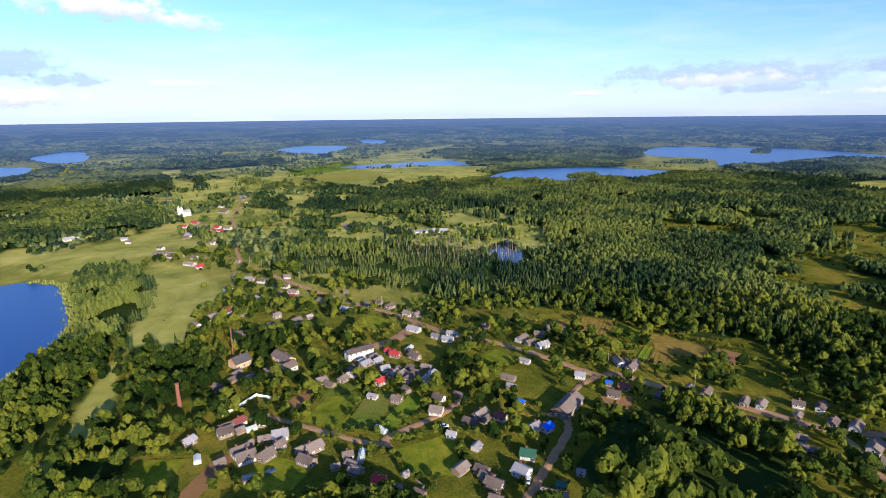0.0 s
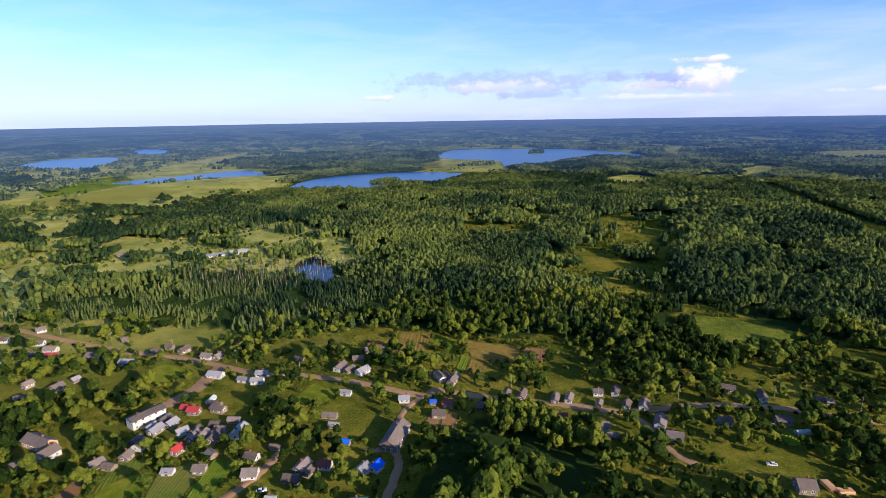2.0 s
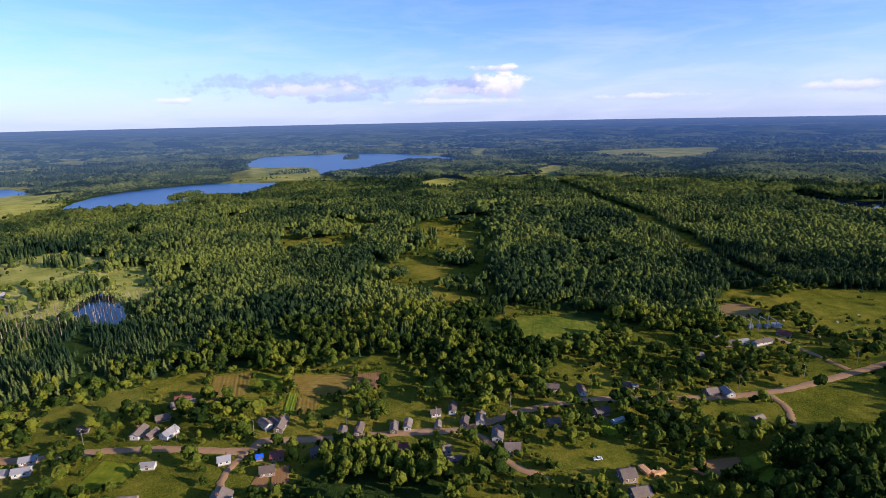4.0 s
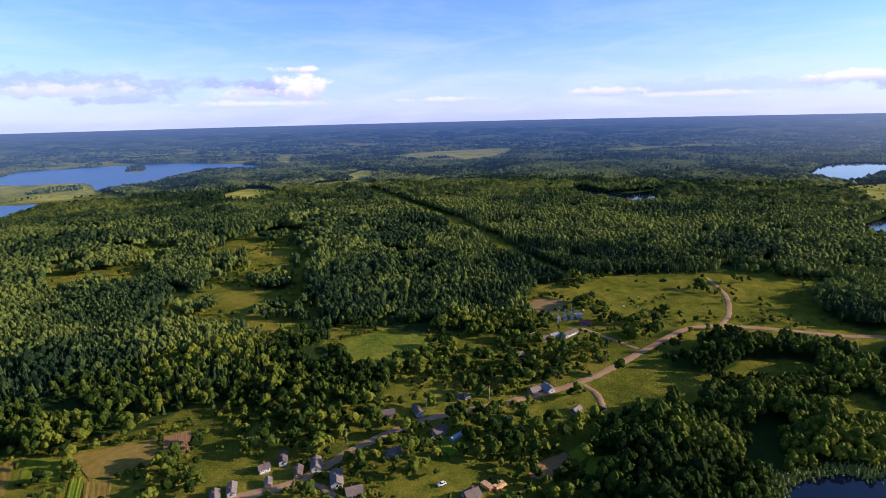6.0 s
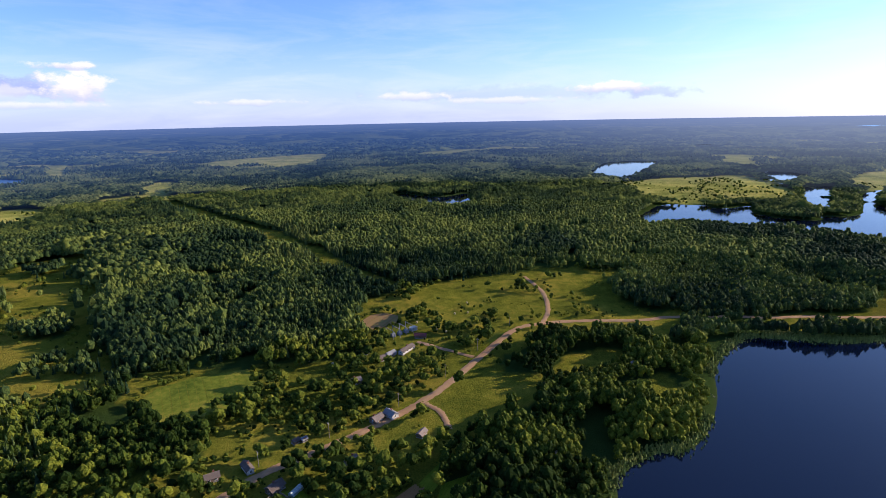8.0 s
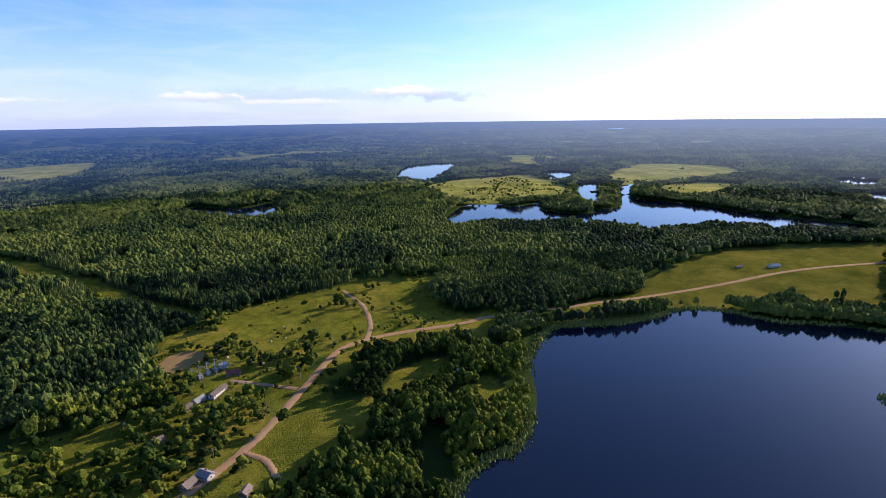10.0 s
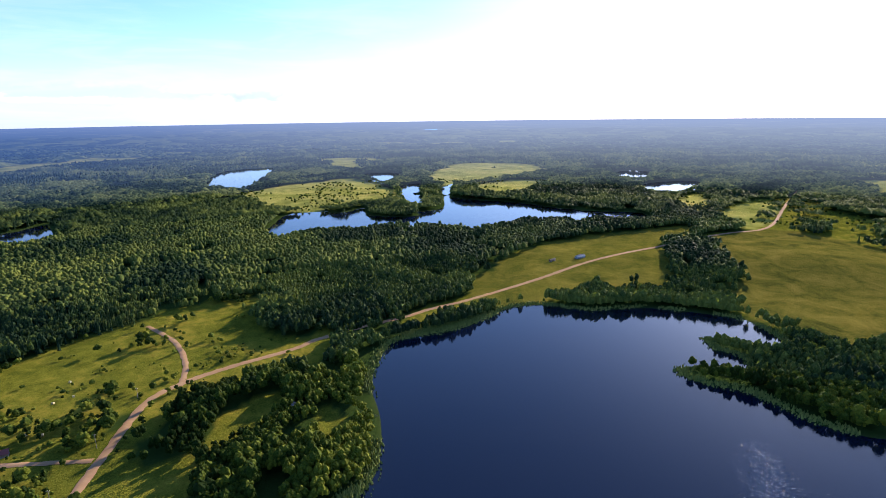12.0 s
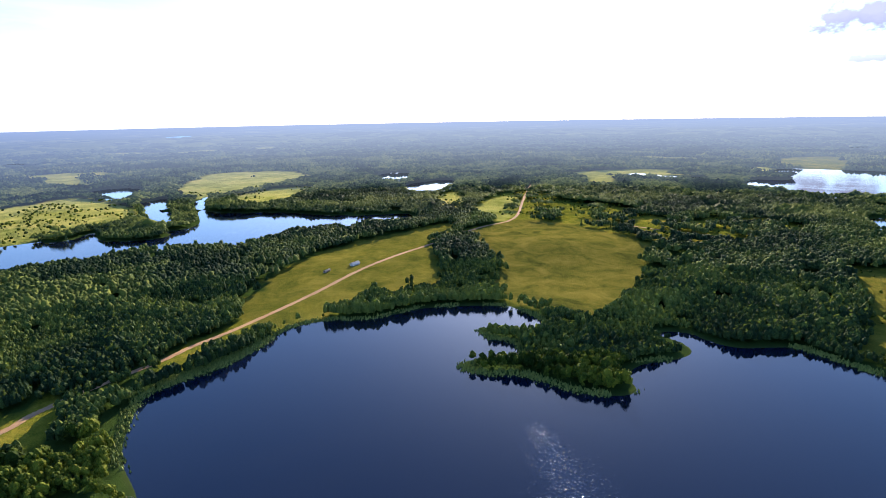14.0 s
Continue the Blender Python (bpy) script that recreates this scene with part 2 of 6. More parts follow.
def painted_haze(m):
    """Paints blue haze on a far material: glow replaces its surface towards the horizon."""
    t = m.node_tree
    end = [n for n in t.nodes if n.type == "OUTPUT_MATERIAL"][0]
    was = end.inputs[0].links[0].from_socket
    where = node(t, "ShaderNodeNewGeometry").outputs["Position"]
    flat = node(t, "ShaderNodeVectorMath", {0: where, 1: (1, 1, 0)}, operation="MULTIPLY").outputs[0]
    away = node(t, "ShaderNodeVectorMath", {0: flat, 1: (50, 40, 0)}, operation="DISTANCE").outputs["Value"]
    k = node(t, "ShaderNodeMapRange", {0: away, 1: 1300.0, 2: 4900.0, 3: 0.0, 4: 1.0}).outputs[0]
    # the painted haze is whiter towards the sun and away from it
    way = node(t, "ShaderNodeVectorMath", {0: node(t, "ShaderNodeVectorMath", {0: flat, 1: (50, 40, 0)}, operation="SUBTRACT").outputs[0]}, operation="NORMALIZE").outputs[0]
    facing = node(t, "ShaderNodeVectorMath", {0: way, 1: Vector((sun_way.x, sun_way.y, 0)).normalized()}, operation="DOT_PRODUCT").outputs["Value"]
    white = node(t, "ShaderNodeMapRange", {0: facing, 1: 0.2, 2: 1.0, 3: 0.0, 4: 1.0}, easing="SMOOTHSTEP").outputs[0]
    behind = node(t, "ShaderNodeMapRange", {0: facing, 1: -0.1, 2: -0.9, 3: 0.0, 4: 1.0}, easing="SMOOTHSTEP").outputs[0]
    haze_colour = mixed(t, white, mixed(t, behind, (0.035, 0.069, 0.155), (0.066, 0.108, 0.180)), (0.185, 0.212, 0.250))
    haze_colour = mixed(t, math_node(t, "MULTIPLY", math_node(t, "POWER", k, 6.0), 0.5), haze_colour, (0.14, 0.18, 0.28))
    glow = node(t, "ShaderNodeEmission", {"Color": haze_colour, "Strength": 1.0})
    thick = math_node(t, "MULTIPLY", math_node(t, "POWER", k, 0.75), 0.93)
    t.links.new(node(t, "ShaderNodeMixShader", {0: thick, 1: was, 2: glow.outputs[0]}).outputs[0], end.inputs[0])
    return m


# far land and far trees, with the haze glow painted into their materials
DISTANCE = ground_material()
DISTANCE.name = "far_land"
DISTANCE = painted_haze(DISTANCE)
HAZED_LEAF = painted_haze(material("hazed_far_leaves", [(0.012, 0.024, 0.014), (0.052, 0.074, 0.028), (0.130, 0.145, 0.044)], 20, 0.9, 0.5, tint="tint", spec=0.0))
HAZED_NEEDLE = painted_haze(material("hazed_far_needles", [(0.018, 0.032, 0.018), (0.042, 0.060, 0.026)], 20, 0.9, 0.4, tint="tint", spec=0.0))

# ---- the plan: outlines of lakes, open land, woods, and the lines of roads ----
LAKES = {}
LAKES["village_lake"] = [(-387, 454), (-381, 465), (-336, 455), (-312, 428), (-282, 390), (-258, 353), (-251, 333), (-245, 307), (-243, 288), (-241, 276), (-237, 263), (-232, 227), (-269, 210), (-440, 304), (-490, 434)]
LAKES["reed_lake"] = [(103, 1246), (134, 1330), (185, 1403), (271, 1450), (373, 1464), (471, 1436), (570, 1335), (503, 1276), (435, 1204), (395, 1173), (372, 1241), (340, 1241), (294, 1161), (224, 1153), (158, 1175), (120, 1204)]
LAKES["island_lake"] = [(715, 1957), (924, 2321), (1070, 2279), (1210, 2217), (1382, 2061), (1413, 1671), (1313, 1566), (1198, 1678), (1010, 1578), (899, 1505), (809, 1482), (750, 1486), (822, 1661), (796, 1746), (736, 1802)]
LAKES["long_pond"] = [(-295, 1550), (-245, 1601), (-186, 1644), (-121, 1676), (-24, 1740), (30, 1748), (69, 1647), (76, 1577), (38, 1578), (-23, 1569), (-112, 1547), (-183, 1519), (-230, 1501)]
LAKES["north_lake"] = [(-716, 2393), (-666, 2692), (-504, 2709), (-436, 2507), (-473, 2096)]
LAKES["north_pond"] = [(-476, 3178), (-449, 3476), (-310, 3138), (-340, 2759)]
LAKES["west_lake"] = [(-1532, 2038), (-1655, 2441), (-1519, 2345), (-1246, 1928), (-1262, 1808)]
LAKES["west_pond"] = [(-1402, 1613), (-1338, 1659), (-1215, 1626), (-1076, 1392), (-1066, 1324), (-1183, 1357)]
LAKES["bog_pond"] = [(43, 561), (55, 596), (74, 611), (86, 579), (80, 510), (63, 505)]
LAKES["big_lake"] = [(259, 33), (277, 29), (299, 7), (300, -3), (318, -18), (356, -33), (398, -43), (436, -65), (456, -83), (458, -105), (455, -138), (465, -177), (476, -209), (467, -241), (435, -269), (418, -311), (402, -332), (366, -361), (342, -369), (328, -364), (298, -345), (313, -318), (338, -306), (324, -295), (306, -300), (286, -283), (285, -268), (303, -258), (312, -241), (296, -240), (273, -255), (257, -256), (232, -256), (214, -263), (203, -277), (215, -294), (213, -318), (196, -341), (190, -359), (201, -372), (220, -377), (218, -390), (199, -398), (181, -391), (161, -391), (130, -414), (112, -411), (89, -400), (74, -396), (-7, -376), (-82, -285), (18, -74), (60, -60), (100, 40)]
LAKES["channel_lake"] = [(938, -72), (1002, -95), (1077, -136), (1072, -192), (1042, -227), (1074, -277), (999, -262), (962, -280), (939, -308), (949, -339), (984, -353), (978, -375), (1001, -413), (1113, -473), (1176, -495), (1258, -549), (1301, -602), (1145, -505), (1117, -491), (1053, -501), (997, -546), (940, -573), (881, -587), (818, -623), (750, -680), (688, -614), (745, -566), (779, -506), (790, -448), (776, -399), (782, -365), (798, -329), (829, -303), (845, -284), (868, -255), (873, -214), (873, -168), (885, -114), (868, -78)]
LAKES["channel"] = [(1323, -461), (1348, -494), (1346, -527), (1174, -444), (1206, -451), (1137, -434), (1039, -383), (1010, -353), (1039, -354), (1123, -387)]
LAKES["forest_lake"] = [(1589, -38), (1951, -109), (2019, -227), (1972, -284), (1578, -169), (1446, -101)]
LAKES["forest_pool"] = [(1671, 185), (1773, 169), (1711, 131)]
LAKES["hill_pool"] = [(1632, -468), (1667, -545), (1559, -569), (1396, -452)]
LAKES["bright_pool_a"] = [(1244, -1079), (1287, -1198), (1199, -1200), (1085, -1017)]
LAKES["bright_pool_b"] = [(1022, -963), (1044, -1068), (999, -1139), (892, -980), (911, -878)]
LAKES["far_lake_a"] = [(6177, -2704), (7058, -3421), (6097, -3163), (5439, -2550)]
LAKES["far_lake_b"] = [(2917, -591), (3043, -685), (2854, -720), (2796, -622)]
LAKES["far_lake_c"] = [(6339, 775), (6887, 618), (6259, 367), (5992, 548)]
LAKES["far_lake_d"] = [(4123, -2234), (4428, -2489), (4148, -2418), (3886, -2172)]
LAKES["dark_pond"] = [(1138, 394), (1183, 383), (1142, 316), (1158, 270), (1194, 256), (1174, 236), (1036, 216), (1027, 288)]
LAKES["south_lake"] = [(643, -1460), (640, -1529), (590, -1522), (508, -1503), (449, -1521), (417, -1439), (365, -1404), (329, -1424), (338, -1524), (265, -1552), (255, -1643), (303, -1762), (336, -1798), (246, -1883), (152, -1878), (66, -1889), (-19, -1901), (7, -1350), (69, -1312), (128, -1276), (174, -1266), (226, -1299), (249, -1325), (305, -1334), (337, -1384), (385, -1380), (472, -1421), (568, -1455)]
LAKES["south_pond"] = [(94, -1032), (71, -1070), (22, -1057), (70, -933)]
LAKES["south_far_pond"] = [(240, -2886), (157, -3091), (0, -3021), (151, -2842)]
ISLES = [[(1078, 1913), (1209, 2123), (1243, 2087), (1117, 1874)], [(283, 1222), (319, 1319), (366, 1309), (346, 1196)]]
OPEN = {}
OPEN["village_green"] = [(-874, 640), (-540, 570), (-405, 519), (-406, 589), (-356, 695), (-252, 582), (-167, 509), (-125, 486), (-89, 467), (-16, 423), (89, 372), (138, 346), (189, 313), (212, 282), (231, 272), (279, 292), (313, 320), (332, 300), (352, 267), (343, 276), (365, 243), (376, 192), (460, 224), (528, 205), (568, 157), (596, 92), (625, 70), (623, 17), (601, -10), (530, -11), (503, -42), (476, -36), (460, 49), (390, 66), (302, 90), (285, 100), (245, 102), (150, 0), (100, -400), (-700, -300), (-1200, 100)]
OPEN["lowland"] = [(-405, 519), (-406, 589), (-356, 695), (-167, 509), (-188, 621), (-171, 723), (-148, 989), (-28, 1177), (71, 1189), (122, 1379), (31, 1722), (-26, 2067), (-258, 2473), (-793, 2331), (-1074, 2173), (-1154, 1773), (-965, 1288), (-1095, 1194), (-1048, 842), (-730, 633)]
OPEN["barn_meadow"] = [(-202, 823), (-146, 824), (-45, 792), (67, 843), (95, 761), (136, 646), (145, 604), (91, 556), (43, 529), (0, 570), (-61, 587), (-140, 570), (-196, 619)]
OPEN["forest_clearing"] = [(273, 463), (315, 500), (382, 548), (423, 636), (517, 664), (587, 657), (630, 656), (474, 490), (345, 366), (293, 319), (272, 379)]
OPEN["bush_clearing"] = [(277, 701), (339, 781), (407, 797), (462, 731), (378, 636), (329, 595), (265, 604)]
OPEN["lake_meadow"] = [(693, 1913), (831, 1870), (770, 1560), (701, 1387), (561, 1415)]
OPEN["road_field"] = [(575, -230), (652, -370), (669, -488), (637, -605), (619, -666), (529, -489), (445, -389), (470, -321), (471, -247), (493, -192)]
OPEN["hill_field"] = [(562, -576), (563, -721), (488, -753), (367, -707), (307, -644), (269, -502), (265, -394), (297, -376), (368, -385), (439, -465)]
OPEN["track_meadow"] = [(583, -706), (719, -1012), (726, -1092), (588, -970), (462, -950), (351, -859), (302, -704), (442, -749), (523, -738)]
OPEN["knoll_a"] = [(1378, -84), (1480, -207), (1531, -322), (1528, -422), (1252, -422), (1117, -349), (1100, -226), (1070, -161), (1202, -114)]
OPEN["knoll_b"] = [(1487, -622), (1764, -877), (1639, -1052), (1395, -982), (1298, -718), (1287, -563)]
OPEN["knoll_c"] = [(1243, -622), (1271, -769), (1194, -831), (1061, -654), (1076, -560)]
OPEN["knoll_d"] = [(817, -827), (859, -966), (768, -880), (710, -741)]
OPEN["knoll_e"] = [(679, -779), (724, -927), (689, -964), (565, -712)]
OPEN["south_meadow"] = [(108, -669), (72, -704), (-75, -751), (-24, -463), (74, -423), (94, -463), (88, -555)]
OPEN["far_a"] = [(1212, 1073), (1359, 1114), (1306, 1014), (1102, 926)]
OPEN["far_b"] = [(1849, 1383), (2185, 1371), (2511, 1125), (1889, 920), (1727, 1066)]
OPEN["far_c"] = [(1593, 1767), (1893, 1967), (1418, 1490)]
OPEN["far_d"] = [(761, 1031), (899, 1100), (911, 1018), (752, 914)]
OPEN["far_e"] = [(761, 1031), (842, 1054), (833, 986), (711, 910)]
OPEN["far_f"] = [(552, 1681), (756, 1743), (711, 1279), (576, 1234), (509, 1390)]
OPEN["far_g"] = [(350, -2012), (340, -2353), (170, -2347), (173, -1810)]
OPEN["scrub_south"] = [(339, -820), (268, -949), (171, -929), (150, -849), (207, -770), (285, -738)]
OPEN["church_scrub"] = [(39, 1151), (-26, 1083), (-105, 972), (-161, 836), (-176, 696), (-184, 606), (-214, 580), (-265, 709), (-337, 969), (-356, 1129), (-231, 1218), (-56, 1257)]
WOODS = {}
WOODS["west_wood"] = [(-923, 1050), (-915, 1123), (-896, 1304), (-841, 1501), (-618, 1233), (-528, 1027), (-617, 962), (-652, 858), (-730, 822)]
WOODS["west_grove"] = [(-670, 751), (-648, 785), (-624, 856), (-507, 848), (-421, 803), (-379, 696), (-432, 675), (-434, 633), (-458, 592), (-514, 569)]
WOODS["shore_wood"] = [(-306, 428), (-324, 496), (-275, 475), (-234, 398), (-217, 342), (-205, 298), (-192, 264), (-178, 226), (-176, 208), (-181, 193), (-223, 209), (-236, 262), (-240, 284), (-242, 305), (-246, 329), (-256, 353)]
WOODS["church_grove"] = [(-193, 298), (-188, 314), (-156, 305), (-130, 282), (-128, 262), (-152, 257), (-170, 263)]
WOODS["corner_grove"] = [(-148, 179), (-159, 212), (-153, 223), (-131, 220), (-117, 207), (-131, 202), (-131, 178)]
WOODS["village_wood"] = [(70, 230), (93, 243), (128, 239), (137, 215), (144, 202), (129, 174), (55, 175)]
WOODS["shore_belt"] = [(472, -36), (466, -73), (444, -69), (407, -44), (359, -33), (320, -18), (301, -2), (285, 23), (273, 35), (250, 39), (257, 80), (281, 94), (314, 89), (343, 65), (353, 44), (383, 29), (427, 6), (467, 1)]
WOODS["road_belt"] = [(422, 108), (438, 77), (459, 10), (425, 10), (415, 50), (399, 66), (373, 65), (363, 79), (385, 92)]
WOODS["park_grove"] = [(-120, 302), (-122, 324), (-111, 324), (-104, 302), (-108, 292)]
WOODS["road_clump"] = [(576, -532), (545, -567), (460, -497), (413, -451), (417, -415), (469, -455)]
WOODS["meadow_clump"] = [(590, -3), (549, -29), (508, -41), (493, -11), (529, -2)]
WOODS["edge_scrub"] = [(243, 312), (271, 319), (295, 320), (289, 292), (270, 270), (253, 226), (231, 233), (219, 266), (217, 282)]
WOODS["clearing_clump"] = [(376, 472), (410, 479), (400, 452), (380, 439), (367, 450)]
WOODS["far_strip"] = [(-890, 1606), (-1015, 1890), (-822, 1989), (-535, 1778), (-468, 1522), (-702, 1501)]
GLADES = {}
GLADES["lakeside_glade"] = [(371, 60), (403, 47), (421, 10), (408, 8), (391, 18), (371, 41), (363, 54)]
GLADES["road_glade"] = [(311, 128), (329, 121), (382, 102), (369, 90), (364, 66), (349, 62), (328, 72), (311, 97), (288, 106), (296, 113)]
GLADES["shore_glade"] = [(348, 6), (375, -1), (381, -13), (359, -18), (347, -14), (342, -2)]
GLADES["forest_ride"] = [(1053, 866), (890, 633), (793, 492), (696, 374), (599, 277), (543, 212), (518, 213), (574, 281), (653, 370), (741, 482), (833, 620), (986, 822)]
GLADES["cross_ride"] = [(689, 510), (701, 440), (689, 362), (670, 353), (677, 426), (665, 494)]
GLADES["road_verge"] = [(412, 103), (437, 86), (454, 70), (465, 52), (471, 34), (477, 15), (484, -5), (489, -25), (493, -46), (455, -36), (451, -17), (447, 2), (441, 20), (435, 37), (430, 54), (421, 70), (406, 84), (383, 101)]
GLADES["far_verge"] = [(504, -121), (516, -164), (529, -201), (540, -240), (546, -277), (501, -244), (496, -211), (486, -176), (475, -143), (464, -104)]
GLADES["bend_verge"] = [(429, 92), (455, 74), (468, 49), (481, 4), (492, -40), (452, -31), (442, 9), (430, 50), (418, 72), (395, 89)]
GLADES["reed_meadow"] = [(-244, 1123), (-169, 1080), (-88, 1166), (27, 1225), (185, 1114), (105, 1202), (85, 1353), (152, 1496), (73, 1530), (-56, 1524), (-177, 1467), (-301, 1401)]
GLADES["upper_lowland"] = [(-321, 1694), (-265, 1744), (-191, 2088), (31, 2639), (47, 2435), (-96, 1924), (-201, 1781)]
ROADS = {}
ROADS["main_road"] = [(-346, 721), (-260, 672), (-227, 581), (-196, 514), (-174, 490), (-128, 444), (-82, 406), (-44, 380), (-18, 356), (2, 335), (23, 323), (46, 307), (61, 294), (85, 272), (94, 275), (116, 258), (143, 240), (172, 217), (176, 216), (204, 210), (227, 202), (247, 192), (264, 179), (298, 153), (315, 141), (346, 124), (396, 105), (441, 87), (459, 64), (469, 34), (478, -13), (485, -28), (489, -46), (494, -78), (498, -116), (505, -142), (509, -173), (516, -205), (527, -256), (536, -299), (552, -371), (560, -437), (564, -511), (570, -598), (570, -659), (564, -718), (586, -786), (643, -900), (731, -1083), (776, -1181)]
ROADS["south_lane"] = [(172, 217), (175, 204), (170, 183), (174, 165), (172, 174)]
ROADS["forest_track"] = [(454, 68), (489, 63), (537, 69), (582, 88)]
ROADS["yard_road"] = [(-24, 205), (-26, 212), (-17, 220), (-2, 232), (9, 246)]
ROADS["back_lane"] = [(-83, 233), (-70, 226), (-36, 210), (-24, 208)]
ROADS["hall_lane"] = [(85, 272), (69, 258), (58, 231), (55, 217), (39, 189), (30, 173)]
ROADS["hall_spur"] = [(58, 231), (44, 233)]
ROADS["substation_lane"] = [(406, 157), (387, 112)]
ROADS["field_path"] = [(324, 132), (316, 121), (300, 113)]
ROADS["hill_track"] = [(384, -788), (324, -770)]
ROADS["square"] = [(-55, 294), (-44, 314), (-31, 327), (-18, 354)]
ROADS["church_lane"] = [(-382, 1008), (-329, 875), (-304, 773), (-260, 672)]
MOWN = {}
MOWN["west_meadow"] = [(-283, 494), (-268, 513), (-234, 492), (-178, 416), (-179, 372), (-168, 331), (-167, 307), (-194, 307), (-171, 257), (-162, 226), (-165, 206), (-162, 186), (-171, 195), (-169, 212), (-186, 252), (-190, 276), (-201, 314), (-223, 373)]
MOWN["upper_meadow"] = [(-401, 499), (-399, 589), (-351, 684), (-255, 624), (-239, 582), (-303, 585), (-302, 548), (-330, 524), (-350, 487)]
MOWN["road_meadow"] = [(-233, 609), (-201, 621), (-171, 542), (-182, 514), (-207, 543)]
MOWN["reed_meadow"] = [(-244, 1123), (-169, 1080), (-88, 1166), (27, 1225), (185, 1114), (105, 1202), (85, 1353), (152, 1496), (73, 1530), (-56, 1524), (-177, 1467), (-301, 1401)]
MOWN["upper_lowland"] = [(-321, 1694), (-265, 1744), (-191, 2088), (31, 2639), (47, 2435), (-96, 1924), (-201, 1781)]


CENTRE, RING, EDGE, EYE = (50.0, 40.0), 2600.0, 4950.0, 130.0


def smooth_line(points, closed, steps=5):
    """A Catmull-Rom curve through points."""
    p = np.array(points, float)
    n = len(p)
    out = []
    for i in range(n if closed else n - 1):
        if closed:
            a, b, c, d = (p[(i + k) % n] for k in (-1, 0, 1, 2))
        else:
            a, b, c, d = (p[min(max(i + k, 0), n - 1)] for k in (-1, 0, 1, 2))
        for s in np.arange(steps) / steps:
            out.append(0.5 * (2 * b + (c - a) * s + (2 * a - 5 * b + 4 * c - d) * s * s + (3 * b - a - 3 * c + d) * s ** 3))
    if not closed:
        out.append(p[-1])
    return np.array(out)


def inside(q, poly):
    """Which of the points q (n x 2) lie inside the outline poly."""
    hit = np.zeros(len(q), bool)
    box = (q >= poly.min(0)).all(1) & (q <= poly.max(0)).all(1)
    i = np.where(box)[0]
    if len(i) == 0:
        return hit
    x, y = q[i, 0][:, None], q[i, 1][:, None]
    a, b = poly, np.roll(poly, -1, 0)
    cross = ((a[:, 1] > y) != (b[:, 1] > y)) & (x < (b[:, 0] - a[:, 0]) * (y - a[:, 1]) / (b[:, 1] - a[:, 1] + 1e-9) + a[:, 0])
    hit[i] = cross.sum(1) % 2 == 1
    return hit


def line_gap(q, line, closed, reach):
    """Distance of the points q from a line, up to reach."""
    gap = np.full(len(q), reach, float)
    near = np.where(((q > line.min(0) - reach) & (q < line.max(0) + reach)).all(1))[0]
    ends = np.roll(line, -1, 0) if closed else line[1:]
    for a, b in zip(line, ends):
        d = b - a
        s = np.clip(((q[near] - a) @ d) / (d @ d + 1e-9), 0, 1)
        gap[near] = np.minimum(gap[near], np.linalg.norm(q[near] - a - s[:, None] * d, axis=1))
    return gap


ISLE_LINES = [smooth_line(v, True, 4) for v in ISLES]
LAKE_LINES = {k: smooth_line(v, True, 4) for k, v in LAKES.items()}
OPEN_LINES = {k: smooth_line(v, True, 3) for k, v in OPEN.items()}
WOOD_LINES = {k: smooth_line(v, True, 3) for k, v in WOODS.items()}
MOWN_LINES = {k: smooth_line(v, True, 3) for k, v in MOWN.items()}
GLADE_LINES = {k: smooth_line(v, True, 3) for k, v in GLADES.items()}
ROAD_LINES = {k: smooth_line(v, False, 5) for k, v in ROADS.items()}
WIDE = {"main_road": 5.2, "forest_track": 4.0, "yard_road": 4.0, "back_lane": 3.2, "hall_lane": 3.7, "square": 9}


def shore(q, reach=40.0):
    """Signed distance to the nearest shore, negative on water."""
    gap, wet = np.full(len(q), reach), np.zeros(len(q), bool)
    if len(q) == 0:
        return gap
    lo, hi = q.min(0) - reach, q.max(0) + reach
    for line in LAKE_LINES.values():
        if (line.max(0) < lo).any() or (line.min(0) > hi).any():
            continue
        gap = np.minimum(gap, line_gap(q, line, True, reach))
        wet |= inside(q, line)
    for line in ISLE_LINES:
        if (line.max(0) >= lo).all() and (line.min(0) <= hi).all():
            gap = np.where(inside(q, line), np.maximum(line_gap(q, line, True, reach), 4.0), gap)
            wet &= ~inside(q, line)
    return np.where(wet, -gap, gap)


def hills(q):
    """Gentle swells of the land, and the round hill beyond the big lake."""
    x, y = q[:, 0], q[:, 1]
    h = 1.3 * np.sin(x / 83 + 1.3) * np.sin(y / 97 + 0.4) + 0.8 * np.sin(x / 41 - y / 57)
    return h + 7.0 * np.exp(-(((x - 430) / 110) ** 2 + ((y + 610) / 90) ** 2)) + 5.0 * np.exp(-(((x - 1320) / 150) ** 2 + ((y + 300) / 110) ** 2))


def height(q, gap=None):
    gap = shore(q) if gap is None else gap
    rise = np.clip((gap - 4) / 30, 0, 1)
    return rise * rise * (hills(q) + 0.6) + np.clip(gap * 0.16, -2.0, 0.0)


def laid(q, z):
    """Lays plan points on the land. Past RING the land closes up and rises, as seen from above its middle, so that it ends at the horizon."""
    d = q - np.array(CENTRE)
    r = np.maximum(np.linalg.norm(d, axis=1), 1e-6)
    k = np.maximum(r - RING, 0)
    near = np.where(r > RING, RING + k / (1 + k / (EDGE - RING)), r)
    return np.column_stack([np.array(CENTRE) + d * (near / r)[:, None], z * near / r + EYE * (1 - near / r)])


